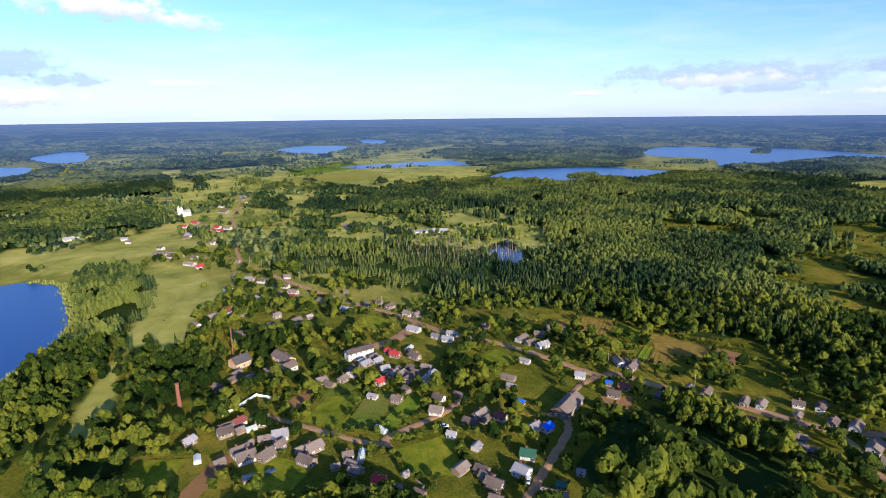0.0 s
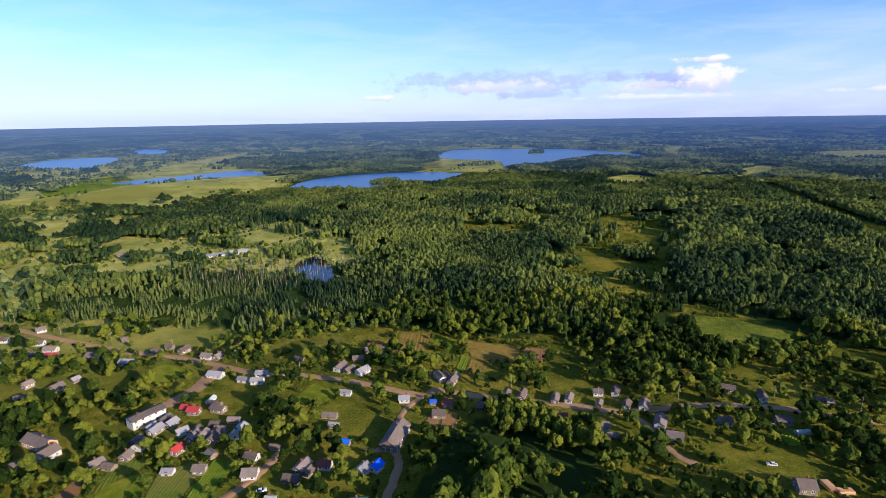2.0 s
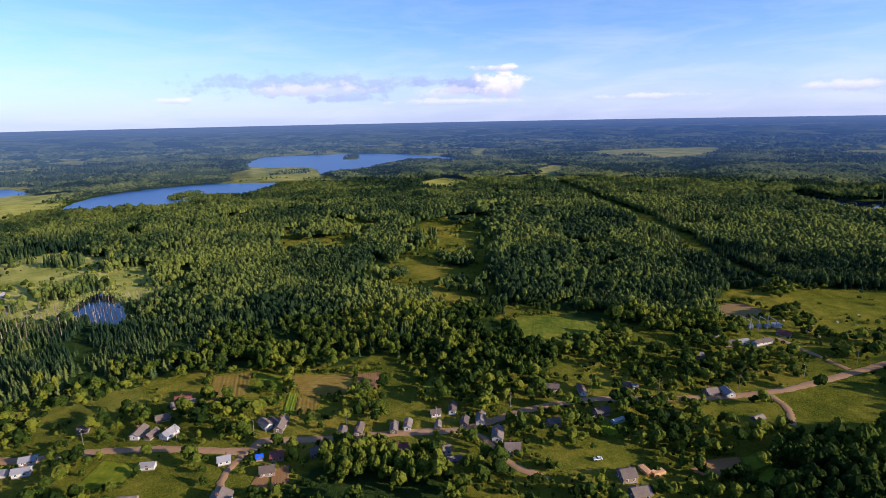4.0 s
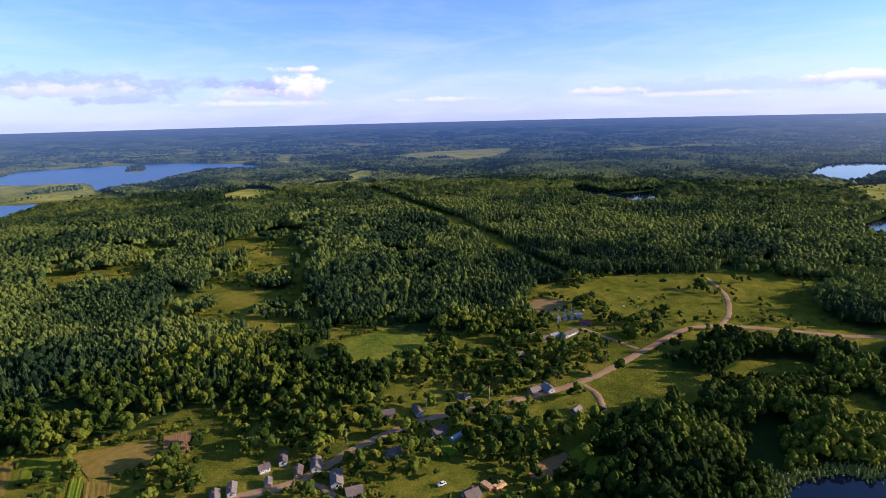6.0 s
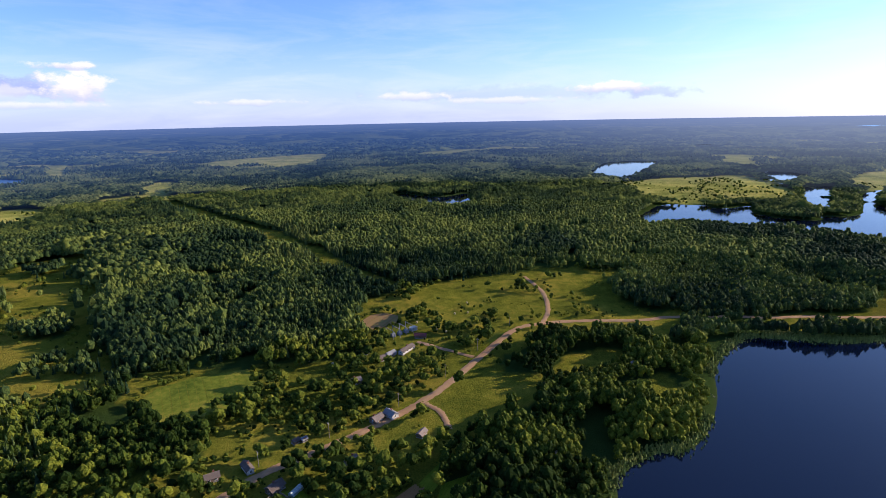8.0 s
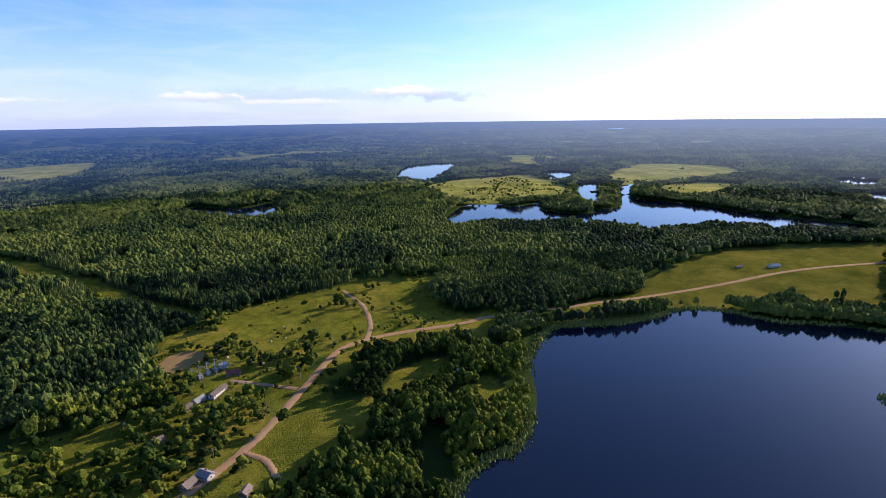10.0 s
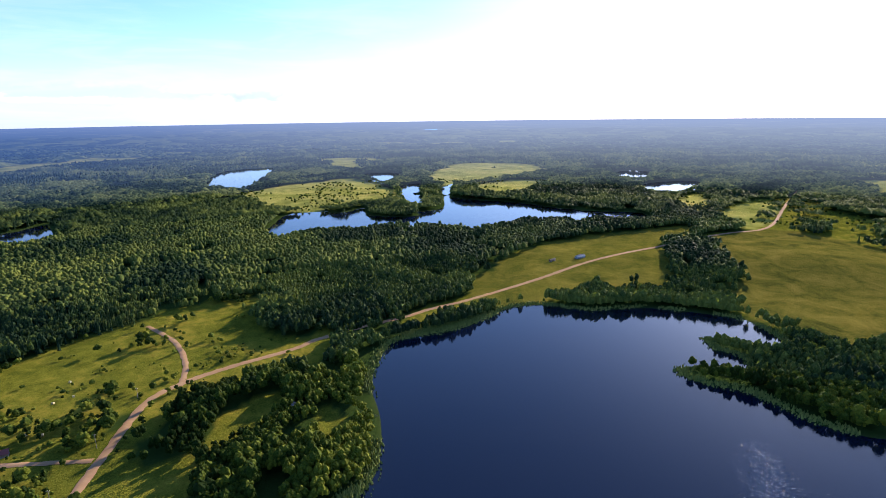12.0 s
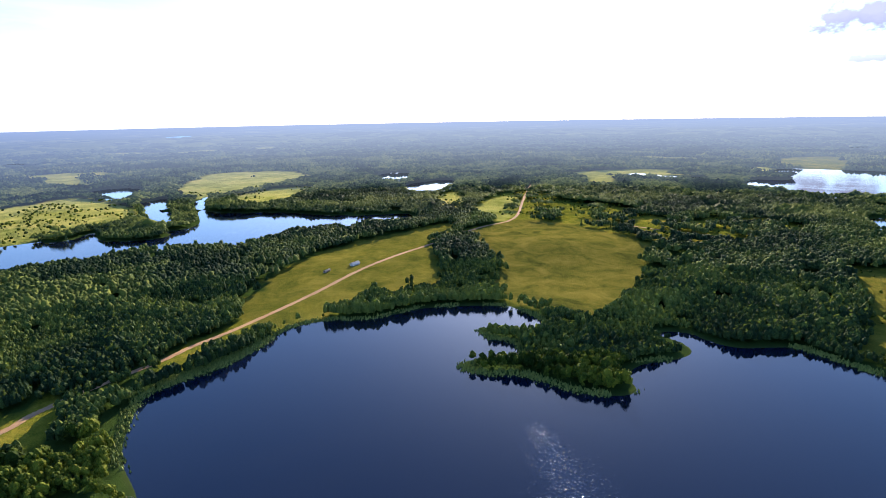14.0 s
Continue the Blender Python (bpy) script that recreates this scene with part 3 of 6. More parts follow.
def mesh_object(name, verts, faces, mat, values=None, smooth=False):
    """A mesh from arrays of corners and equal-sided faces."""
    me = bpy.data.meshes.new(name)
    verts, faces = np.asarray(verts, np.float32), np.asarray(faces, np.int32)
    n, k = faces.shape
    me.vertices.add(len(verts))
    me.vertices.foreach_set("co", verts.ravel())
    me.loops.add(n * k)
    me.loops.foreach_set("vertex_index", faces.ravel())
    me.polygons.add(n)
    me.polygons.foreach_set("loop_start", np.arange(0, n * k, k, dtype=np.int32))
    me.polygons.foreach_set("use_smooth", np.full(n, smooth))
    for key, v in (values or {}).items():
        me.attributes.new(key, "FLOAT", "POINT").data.foreach_set("value", np.asarray(v, np.float32))
    me.materials.append(mat)
    me.update()
    me.validate()
    return new(name, me)


LATTICE = np.random.RandomState(11).uniform(-1, 1, (256, 256))


def fbm(q, size, seed):
    """Smooth noise of three octaves, about -0.8 to 0.8."""
    total, k, amp = np.zeros(len(q)), 1.0, 0.75
    for o in range(3):
        p = q / size * k + np.array([seed * 17.3 + o * 5.1, seed * 7.7 + o * 9.4])
        i = np.floor(p).astype(int)
        f = p - i
        f = f * f * (3 - 2 * f)
        a, b = i[:, 0] % 256, i[:, 1] % 256
        a1, b1 = (a + 1) % 256, (b + 1) % 256
        low = LATTICE[a, b] * (1 - f[:, 0]) + LATTICE[a1, b] * f[:, 0]
        high = LATTICE[a, b1] * (1 - f[:, 0]) + LATTICE[a1, b1] * f[:, 0]
        total += amp * (low * (1 - f[:, 1]) + high * f[:, 1])
        k, amp = k * 2, amp * 0.5
    return total


# ---- land ----
def in_view(q, margin=8.0):
    """Whether plan points lie on the side that the drone ever faces."""
    yaw = np.degrees(np.arctan2(-(q[:, 0] - CENTRE[0]), q[:, 1] - CENTRE[1]))
    yaw = np.where(yaw > 110, yaw - 360, yaw)
    wide = margin + 28 * np.clip(350 / np.hypot(q[:, 0] - CENTRE[0], q[:, 1] - CENTRE[1]), 0, 1.3)
    return (yaw < 46 + wide) & (yaw > -186 - wide)


def is_open(q, ragged=0.0):
    """Open land; ragged lets single trees stray over its edges."""
    plain = q + 4.0 * np.column_stack([fbm(q, 26.0, 31.0), fbm(q, 26.0, 33.0)])
    q = q + 11.0 * np.column_stack([fbm(q, 24.0, 31.0), fbm(q, 24.0, 33.0)]) + 9.0 * np.column_stack([fbm(q, 75.0, 35.0), fbm(q, 75.0, 37.0)])
    q = q + ragged * np.random.RandomState(len(q)).normal(size=q.shape)
    hit = np.zeros(len(q), bool)
    for line in OPEN_LINES.values():
        hit |= inside(q, line)
    for line in WOOD_LINES.values():
        hit &= ~inside(q, line)
    for line in GLADE_LINES.values():
        hit |= inside(plain, line)
    return hit


def in_glade(q):
    hit = np.zeros(len(q), bool)
    for line in GLADE_LINES.values():
        hit |= inside(q, line)
    return hit


def far_clearing(q):
    """Scattered glades in the woods far off."""
    r = np.linalg.norm(q - np.array(CENTRE), axis=1)
    f = fbm(q, 300.0, 3.0)
    farmland = 0.22 * (q[:, 0] < 300) * (q[:, 1] > 1300)
    return (f > np.interp(r, [1300, 2000, 6000, 29000], [0.60, 0.43, 0.43, 0.50]) - farmland) & (r > 1300)


def brightened_meadow(q):
    """The mown meadows west of the village and in the lowland, with brightness painted in."""
    hit = inside(q, OPEN_LINES["lowland"]) | inside(q, OPEN_LINES["barn_meadow"])
    for line in MOWN_LINES.values():
        hit |= inside(q, line)
    return hit


def build_land():
    yaws = np.concatenate([np.arange(58, -198, -0.62), np.arange(-198, -302.1, -4.0)])
    yaws = yaws[yaws > -301.9]
    radii = [40.0]
    while radii[-1] < 29000:
        radii.append(radii[-1] * (1.017 if radii[-1] < 2600 else 1.03))
    radii = np.array([0.02, 15.0] + radii)
    a, r = np.meshgrid(np.radians(yaws), radii)
    q = np.column_stack([CENTRE[0] - np.sin(a).ravel() * r.ravel(), CENTRE[1] + np.cos(a).ravel() * r.ravel()])
    gap = shore(q)
    opened = (is_open(q) | far_clearing(q)).astype(float)
    dry = np.zeros(len(q))
    for key in ("lowland", "road_field", "hill_field", "south_meadow", "knoll_a", "knoll_b", "far_a", "far_b"):
        dry = np.maximum(dry, inside(q, OPEN_LINES[key]) * {"lowland": 0.3, "hill_field": 0.85, "road_field": 0.6}.get(key, 0.55))
    # meadows where sun glare and haze are put into the grass colour
    pale = np.maximum(0.95 * brightened_meadow(q), 0.5 * far_clearing(q))
    for key in ("knoll_a", "knoll_b", "knoll_c", "knoll_d", "knoll_e", "lake_meadow", "far_a", "far_b", "far_c", "far_d"):
        pale = np.maximum(pale, 0.7 * inside(q, OPEN_LINES[key]))
    # paler pasture at the far end of the village, sun and haze painted in
    pale = np.maximum(pale, 0.5 * inside(q, OPEN_LINES["village_green"]) * np.clip((q[:, 1] - 340) / 90, 0, 1) * (q[:, 0] < 60))
    rows, cols = a.shape
    i = np.arange(rows * cols).reshape(rows, cols)
    nxt = np.roll(i, -1, 1)
    faces = np.column_stack([x.ravel() for x in (i[:-1], nxt[:-1], nxt[1:], i[1:])])
    at = laid(q, height(q, gap))
    cut = int(np.searchsorted(radii, 1300.0))
    # the backdrop's land glows with painted haze
    for name, mat, label, lo, hi in (("ground", LAND, "rolling green land of meadows and woodland floor", 0, cut), ("backdrop", DISTANCE, "green wooded distance out to the horizon under painted blue haze", cut, rows - 1)):
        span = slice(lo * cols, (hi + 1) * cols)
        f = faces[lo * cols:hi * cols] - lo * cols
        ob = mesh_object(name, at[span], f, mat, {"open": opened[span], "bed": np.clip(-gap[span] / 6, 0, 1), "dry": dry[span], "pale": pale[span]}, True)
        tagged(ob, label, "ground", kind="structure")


build_land()


def build_lake(name, line):
    """Still water a little wider than its shore, which dips under it."""
    mid = line.mean(0)
    nrm = np.roll(line, -1, 0) - np.roll(line, 1, 0)
    nrm = np.column_stack([nrm[:, 1], -nrm[:, 0]]) / (np.linalg.norm(nrm, axis=1)[:, None] + 1e-9)
    if inside(line + nrm * 0.5, line).mean() > 0.5:
        nrm = -nrm
    wide = line + nrm * 7
    pts = laid(wide, np.full(len(wide), -0.45))
    bm = bmesh.new()
    face = bm.faces.new([bm.verts.new(p) for p in pts])
    bmesh.ops.triangulate(bm, faces=[face], ngon_method="EAR_CLIP")
    for f in bm.faces:
        if f.normal.z < 0:
            f.normal_flip()
    me = bpy.data.meshes.new(name)
    bm.to_mesh(me)
    bm.free()
    # northern and western lakes take the water with sky blue in its colour
    me.materials.append(RUFFLED_SKY_BLUE if mid[1] > 800 or mid[0] < 0 else WATER)
    ob = new("water_" + name, me)
    tagged(ob, "still dark blue lake water with faint ripples", "lake", kind="structure")


for key, line in LAKE_LINES.items():
    build_lake(key, line)


def build_road(name, line, wide):
    """A ribbon of beaten earth with a raised crown and worn edges."""
    fine = smooth_line(line, False, 3)
    step = np.gradient(fine, axis=0)
    side = np.column_stack([-step[:, 1], step[:, 0]]) / (np.linalg.norm(step, axis=1)[:, None] + 1e-9)
    rnd = np.random.RandomState(len(fine))
    rows = []
    for k, z in ((-0.5, 0.05), (-0.25, 0.28), (0.0, 0.34), (0.25, 0.28), (0.5, 0.05)):
        q = fine + side * (wide * k + (rnd.rand(len(fine), 1) - 0.5) * (0.9 if abs(k) == 0.5 else 0.1))
        rows.append(laid(q, height(q) + z + 0.12))
    v = np.concatenate(rows)
    n = len(fine)
    i = np.arange(n - 1)
    faces = np.concatenate([np.column_stack([i + r * n, i + 1 + r * n, i + 1 + (r + 1) * n, i + (r + 1) * n]) for r in range(4)])[:, ::-1]
    ob = mesh_object("road_" + name, v, faces, DIRT, None, True)
    tagged(ob, "pale beaten earth road with worn grassy edges", "road", kind="structure")


for key, line in ROAD_LINES.items():
    build_road(key, line, WIDE.get(key, 3.5))

# ---- trees ----
def ico(level):
    bm = bmesh.new()
    bmesh.ops.create_icosphere(bm, subdivisions=level, radius=1.0)
    v = np.array([x.co[:] for x in bm.verts])
    f = np.array([[x.index for x in face.verts] for face in bm.faces])
    bm.free()
    return v, f[v[f].mean(1)[:, 2] > -0.55]


def join(parts):
    v, f, n = [], [], 0
    for a, b in parts:
        v.append(a)
        f.append(b + n)
        n += len(a)
    return np.concatenate(v), np.concatenate(f)


def tufts(rnd, count, lobes, size):
    """Leaf tufts: small bent triangles spread over the skins of lobes (centre, radii)."""
    v, f = [], []
    for i in range(count):
        c, rad = lobes[rnd.randint(len(lobes))]
        n = rnd.normal(size=3)
        n[2] = abs(n[2]) * 0.9 - 0.25
        n /= np.linalg.norm(n)
        p = c + n * rad * rnd.uniform(0.82, 1.12)
        n = n + rnd.normal(size=3) * 0.55
        n /= np.linalg.norm(n)
        u = np.cross(n, rnd.normal(size=3))
        u /= np.linalg.norm(u)
        w = np.cross(n, u)
        s = size * rnd.uniform(0.6, 1.3)
        k = len(v)
        v += [p + u * s, p + w * s * 0.7 + n * s * 0.15, p - u * s * 0.9 - n * s * 0.2, p - w * s * 0.75]
        f += [(k, k + 1, k + 2), (k, k + 2, k + 3)]
    return np.array(v), np.array(f)


def prism(r0, r1, z0, z1, n=5):
    a = np.arange(n) * 2 * np.pi / n
    v = np.concatenate([np.column_stack([np.cos(a) * r, np.sin(a) * r, np.full(n, z)]) for r, z in ((r0, z0), (r1, z1))])
    f = []
    for i in range(n):
        j = (i + 1) % n
        f += [(i, j, j + n), (i, j + n, i + n)]
    return v, np.array(f)


def broad_near(seed, count=70):
    """Crown of a broad tree 1 high and about 0.75 wide, in lobes with gaps."""
    rnd = np.random.RandomState(seed)
    lobes = [(np.array([0, 0, 0.66]), np.array([0.27, 0.27, 0.30]))]
    for i in range(5):
        a = rnd.uniform(0, 6.28)
        r = rnd.uniform(0.14, 0.27)
        lobes.append((np.array([np.cos(a) * r, np.sin(a) * r, rnd.uniform(0.38, 0.78)]), rnd.uniform(0.13, 0.20) * np.ones(3)))
    v0, f0 = ico(1)
    lumps = [(v0 * rnd.uniform(0.72, 1.08, (len(v0), 1)) * rad * 0.98 + c, f0) for c, rad in lobes]
    return join(lumps + [tufts(rnd, count, lobes, 0.062)])


def broad_mid(seed):
    rnd = np.random.RandomState(seed)
    v0, f0 = ico(1)
    lobes = [(np.array([0, 0, 0.62]), np.array([0.30, 0.30, 0.32]))]
    core = (v0 * rnd.uniform(0.7, 1.2, (len(v0), 1)) * [0.32, 0.32, 0.38] + [0, 0, 0.58], f0)
    return join([core, tufts(rnd, 3, lobes, 0.15)])


def broad_far(seed):
    rnd = np.random.RandomState(seed)
    v0, f0 = ico(1)
    return v0 * rnd.uniform(0.72, 1.25, (len(v0), 1)) * [0.36, 0.36, 0.42] + [0, 0, 0.55], f0


def spruce(seed, tiers, sides):
    """A spire of ragged skirts."""
    rnd = np.random.RandomState(seed)
    parts = []
    for i in range(tiers):
        z0, z1 = 0.10 + 0.8 * i / tiers, 0.10 + 0.8 * (i + 1.5) / tiers
        r = 0.21 * (1 - i / (tiers + 0.35))
        a = np.arange(sides) * 2 * np.pi / sides + rnd.uniform(0, 6)
        ring = np.column_stack([np.cos(a), np.sin(a), np.zeros(sides)]) * (r * rnd.uniform(0.65, 1.3, (sides, 1))) + np.column_stack([np.zeros((sides, 2)), z0 + rnd.uniform(-0.04, 0.04, sides)])
        v = np.vstack([ring, [[0, 0, min(z1, 1.0)]]])
        f = np.array([(j, (j + 1) % sides, sides) for j in range(sides)])
        parts.append((v, f))
    return join(parts)


def small_crown(seed, rings=((0.26, 0.2), (0.38, 0.52), (0.27, 0.84))):
    """A lumpy round crown of a few rings under an off-centre top."""
    rnd = np.random.RandomState(seed)
    v, n = [], len(rings)
    for r, z in rings:
        a = np.arange(4) * 1.5708 + rnd.uniform(0, 1.5)
        v.append(np.column_stack([np.cos(a) * r, np.sin(a) * r, np.full(4, z)]) * rnd.uniform(0.78, 1.2, (4, 1)))
    v = np.vstack(v + [[[rnd.uniform(-0.1, 0.1), rnd.uniform(-0.1, 0.1), 1.0]]])
    f = []
    for i in range(4):
        j = (i + 1) % 4
        for k in range(n - 1):
            f += [(i + 4 * k, j + 4 * k, j + 4 * k + 4), (i + 4 * k, j + 4 * k + 4, i + 4 * k + 4)]
        f.append((i + 4 * n - 4, j + 4 * n - 4, 4 * n))
    return v, np.array(f)


def far_clump(seed):
    """A ragged knot of crowns."""
    rnd = np.random.RandomState(seed)
    n = 5
    a = np.arange(n) * 2 * np.pi / n
    low = np.column_stack([np.cos(a) * 0.55, np.sin(a) * 0.55, np.full(n, 0.15)]) * rnd.uniform(0.8, 1.2, (n, 1))
    v = np.vstack([low, [[rnd.uniform(-0.25, 0.25), rnd.uniform(-0.25, 0.25), 0.95]]])
    f = [(j, (j + 1) % n, n) for j in range(n)]
    return v, np.array(f)


def planted(name, q, templates, sizes, widths, mat, label, tints=None, round_off=False):
    """All trees of one kind at plan points q as one joined mesh."""
    if len(q) == 0:
        return None
    rnd = np.random.RandomState(len(q))
    pick = rnd.randint(len(templates), size=len(q))
    z = height(q) - 0.3
    at = laid(q, z)
    turn = rnd.uniform(0, 2 * np.pi, len(q))
    tints = rnd.rand(len(q)) if tints is None else tints
    V, Fc, tn, n = [], [], [], 0
    for k, (tv, tf) in enumerate(templates):
        i = np.where(pick == k)[0]
        if len(i) == 0:
            continue
        c, s = np.cos(turn[i])[:, None], np.sin(turn[i])[:, None]
        w = (sizes[i] * widths[i])[:, None]
        v = np.stack([(tv[:, 0] * c - tv[:, 1] * s) * w, (tv[:, 0] * s + tv[:, 1] * c) * w, tv[:, 2] * sizes[i][:, None]], -1) + at[i][:, None, :]
        V.append(v.reshape(-1, 3))
        Fc.append((tf[None] + (np.arange(len(i)) * len(tv))[:, None, None] + n).reshape(-1, 3))
        tn.append(np.repeat(tints[i], len(tv)))
        n += len(i) * len(tv)
    ob = mesh_object(name, np.concatenate(V), np.concatenate(Fc), mat, {"tint": np.concatenate(tn)}, round_off)
    tagged(ob, label, "forest", kind="stuff")
    print(name, len(q), sum(len(f) for f in Fc))
    return ob


def jittered(lo, hi, step, seed):
    """Uneven points on the seen side of the land between two distances."""
    rnd = np.random.RandomState(seed)
    n = int(hi / step)
    g = np.stack(np.meshgrid(np.arange(-n, n + 1), np.arange(-n, n + 1)), -1).reshape(-1, 2) * step
    q = g + rnd.uniform(-0.46, 0.46, g.shape) * step + np.array(CENTRE)
    r = np.linalg.norm(q - np.array(CENTRE), axis=1)
    q = q[(r >= lo) & (r < hi)]
    return q[in_view(q, 2.0)]


def road_gap(q, reach=14.0):
    gap = np.full(len(q), reach)
    for key, line in ROAD_LINES.items():
        gap = np.minimum(gap, line_gap(q, line, False, reach) - WIDE.get(key, 3.5) / 2)
    return gap


def conifer_share(q):
    """Where spruce stands among the broad-leaved trees."""
    return fbm(q, 170.0, 5.0)


TALL_EDGE = np.array([(372, 352), (510, 482), (650, 640)], float)


def scrub(q):
    """Clumps of trees that have come up in the clearings."""
    f = fbm(q, 38.0, 41.0) + 0.6 * fbm(q, 15.0, 43.0)
    hit = np.zeros(len(q), bool)
    for key, least in (("barn_meadow", 0.20), ("forest_clearing", 0.36), ("bush_clearing", 0.30), ("scrub_south", 0.0), ("track_meadow", 0.36), ("lowland", 0.62), ("church_scrub", 0.22)):
        hit |= inside(q, OPEN_LINES[key]) & (f > least)
    return hit


def build_forest():
    """Woods in bands, coarser with distance."""
    bands = [("near", 0, 390, 3.7, 1.05), ("middle", 390, 640, 2.9, 1.1), ("mid", 640, 1000, 3.7, 1.1), ("far", 1000, 1300, 4.6, 1.08),
             ("further", 1300, 1800, 5.6, 1.1), ("rim", 1800, 2600, 9.0, 1.1), ("haze", 2600, 4000, 24.0, 1.4), ("edge", 4000, 6500, 70.0, 2.0)]
    for name, lo, hi, step, big in bands:
        q = jittered(lo, hi, step, int(hi))
        keep = (~is_open(q, 4.0) | scrub(q) & ~in_glade(q) & is_open(q) & ~inside(q, OPEN_LINES["village_green"])) & (shore(q, 12.0) > 2.5)
        if hi > 1300:
            keep &= ~far_clearing(q)
        for key, least in (("village_wood", 0.06), ("church_grove", 0.04), ("corner_grove", -0.02), ("park_grove", -0.1)):
            keep &= ~(inside(q, WOOD_LINES[key]) & (fbm(q, 13.0, 21.0) < least))
        if hi < 1800:
            # gaps and lanes where the wood is thin
            keep &= fbm(q, 19.0, 23.0) > np.where(fbm(q, 160.0, 25.0) > 0.15, -0.28, -0.50)
        q = q[keep]
        q = q[clear_of_things(q) if hi < 1100 else road_gap(q, 9.0) > 2.0]
        # the road lies open on the slope by the substation
        q = q[~((q[:, 0] > 296) & (q[:, 0] < 388) & (road_gap(q) < 9.0))]
        rnd = np.random.RandomState(int(hi))
        young = np.exp(-((q[:, 0] + 40) / 230) ** 2 - ((q[:, 1] - 480) / 130) ** 2)
        con = conifer_share(q) + 0.30 * young + rnd.uniform(-0.35, 0.35, len(q)) > 0.38
        con &= (q[:, 1] > 60) | (rnd.rand(len(q)) < 0.08)
        con &= ~np.any([inside(q, line) for line in WOOD_LINES.values()], axis=0)
        size = (rnd.uniform(0.76, 1.18, len(q)) if hi < 700 else rnd.uniform(0.86, 1.1, len(q))) * np.where(con, 11.5, 11.0) * (0.8 + 0.2 * big)
        size *= 1 + 0.45 * np.clip(fbm(q, 32.0, 51.0), -0.8, 0.8) * (lo >= 1000)
        size *= 1 + (0.42 if hi < 700 else 0.2) * np.clip(fbm(q, 45.0, 9.0), -0.8, 0.8)
        # low willows along the shores
        low = (q[:, 1] > 1000) & (q[:, 0] < 1420)
        size *= np.where(low, np.clip(shore(q, 50.0) / 50, 0.4, 1), 1.0) if lo >= 1000 else 1.0
        # tall timber east of the long clearing
        size *= np.where(line_gap(q, TALL_EDGE, False, 60.0) < 50.0, 1.45, 1.0) if 390 <= lo <= 640 else 1.0
        size = np.where(rnd.rand(len(q)) < 0.05, size * 1.2, size)
        size *= (0.9 if name == "middle" else 1.0) * np.where(con, 1 - 0.40 * np.minimum(young * 1.5, 1), 1 - 0.15 * young)
        wide = rnd.uniform(0.75, 1.15, len(q)) * (step * big / 5.4) * 1.12
        size *= 1 + 0.35 * inside(q, WOOD_LINES["village_wood"])
        t = np.clip(0.5 + 0.6 * fbm(q, 110.0, 2.0) + 0.3 * fbm(q, 28.0, 12.0) + rnd.uniform(-0.29, 0.29, len(q)) + 0.12 * young + 0.18 * np.any([inside(q, WOOD_LINES[k]) for k in ("shore_wood", "church_grove", "corner_grove", "shore_belt")], axis=0), 0, 1)
        if name == "near":
            bt, ct = [broad_near(s, 30) for s in range(8)], [spruce(s, 5, 7) for s in range(4)]
        elif name == "middle":
            bt, ct = [broad_mid(s) for s in range(6)], [spruce(s, 3, 5) for s in range(4)]
        elif name == "mid":
            bt, ct = [small_crown(s, ((0.40, 0.50), (0.29, 0.88))) for s in range(8)], [spruce(s, 2, 5) for s in range(4)]
        elif name in ("far", "further"):
            bt, ct = [small_crown(s, ((0.44, 0.60),)) for s in range(8)], [spruce(s, 1, 5) for s in range(4)]
        else:
            bt, ct = [far_clump(s) for s in range(6)], [spruce(s, 1, 5) for s in range(4)]
        w = wide * (0.66 if name in ("rim", "haze", "edge") else 1.0) * {"middle": 1.1, "mid": 0.92, "far": 0.95, "further": 0.95}.get(name, 1.0)
        # bands past 1300 take leaves and needles with haze painted in
        planted("broadleaf_forest_" + name, q[~con], bt, size[~con], w[~con], HAZED_LEAF if name in ("further", "rim", "haze", "edge") else (LEAF if name == "near" else WOOD_LEAF), "dense green broad-leaved forest", t[~con], name in ("mid", "far", "further", "rim"))
        planted("spruce_forest_" + name, q[con], ct, size[con], (wide * (0.95 + 0.75 * np.minimum(young * 1.5, 1)))[con], HAZED_NEEDLE if name in ("further", "rim", "haze", "edge") else NEEDLE, "dark green spruce forest", t[con])


# ---- fields and garden plots ----
STRIPED = material("garden_rows", [(0.06, 0.10, 0.012), (0.14, 0.165, 0.018), (0.21, 0.145, 0.055)], 3, 0.95, 0.9, spec=0.03)
LAWN = material("bright_grass", [(0.075, 0.105, 0.006), (0.165, 0.185, 0.011), (0.28, 0.25, 0.02)], 8, 0.9, 1.2, spec=0.03)
STUBBLE = material("stubble", [(0.15, 0.10, 0.016), (0.22, 0.150, 0.028), (0.29, 0.20, 0.05)], 5, 0.95, 0.9, 0.4, 2.0, spec=0.03)
FALLOW = material("furrowed_grass", [(0.050, 0.078, 0.008), (0.130, 0.150, 0.014), (0.25, 0.21, 0.03)], 6, 0.95, 1.1, 0.5, 1.2, spec=0.03)
BARE = material("trodden_soil", [(0.17, 0.10, 0.045), (0.27, 0.165, 0.07), (0.22, 0.19, 0.05)], 6, 0.95, 0.9, spec=0.03)
PLOTS = []
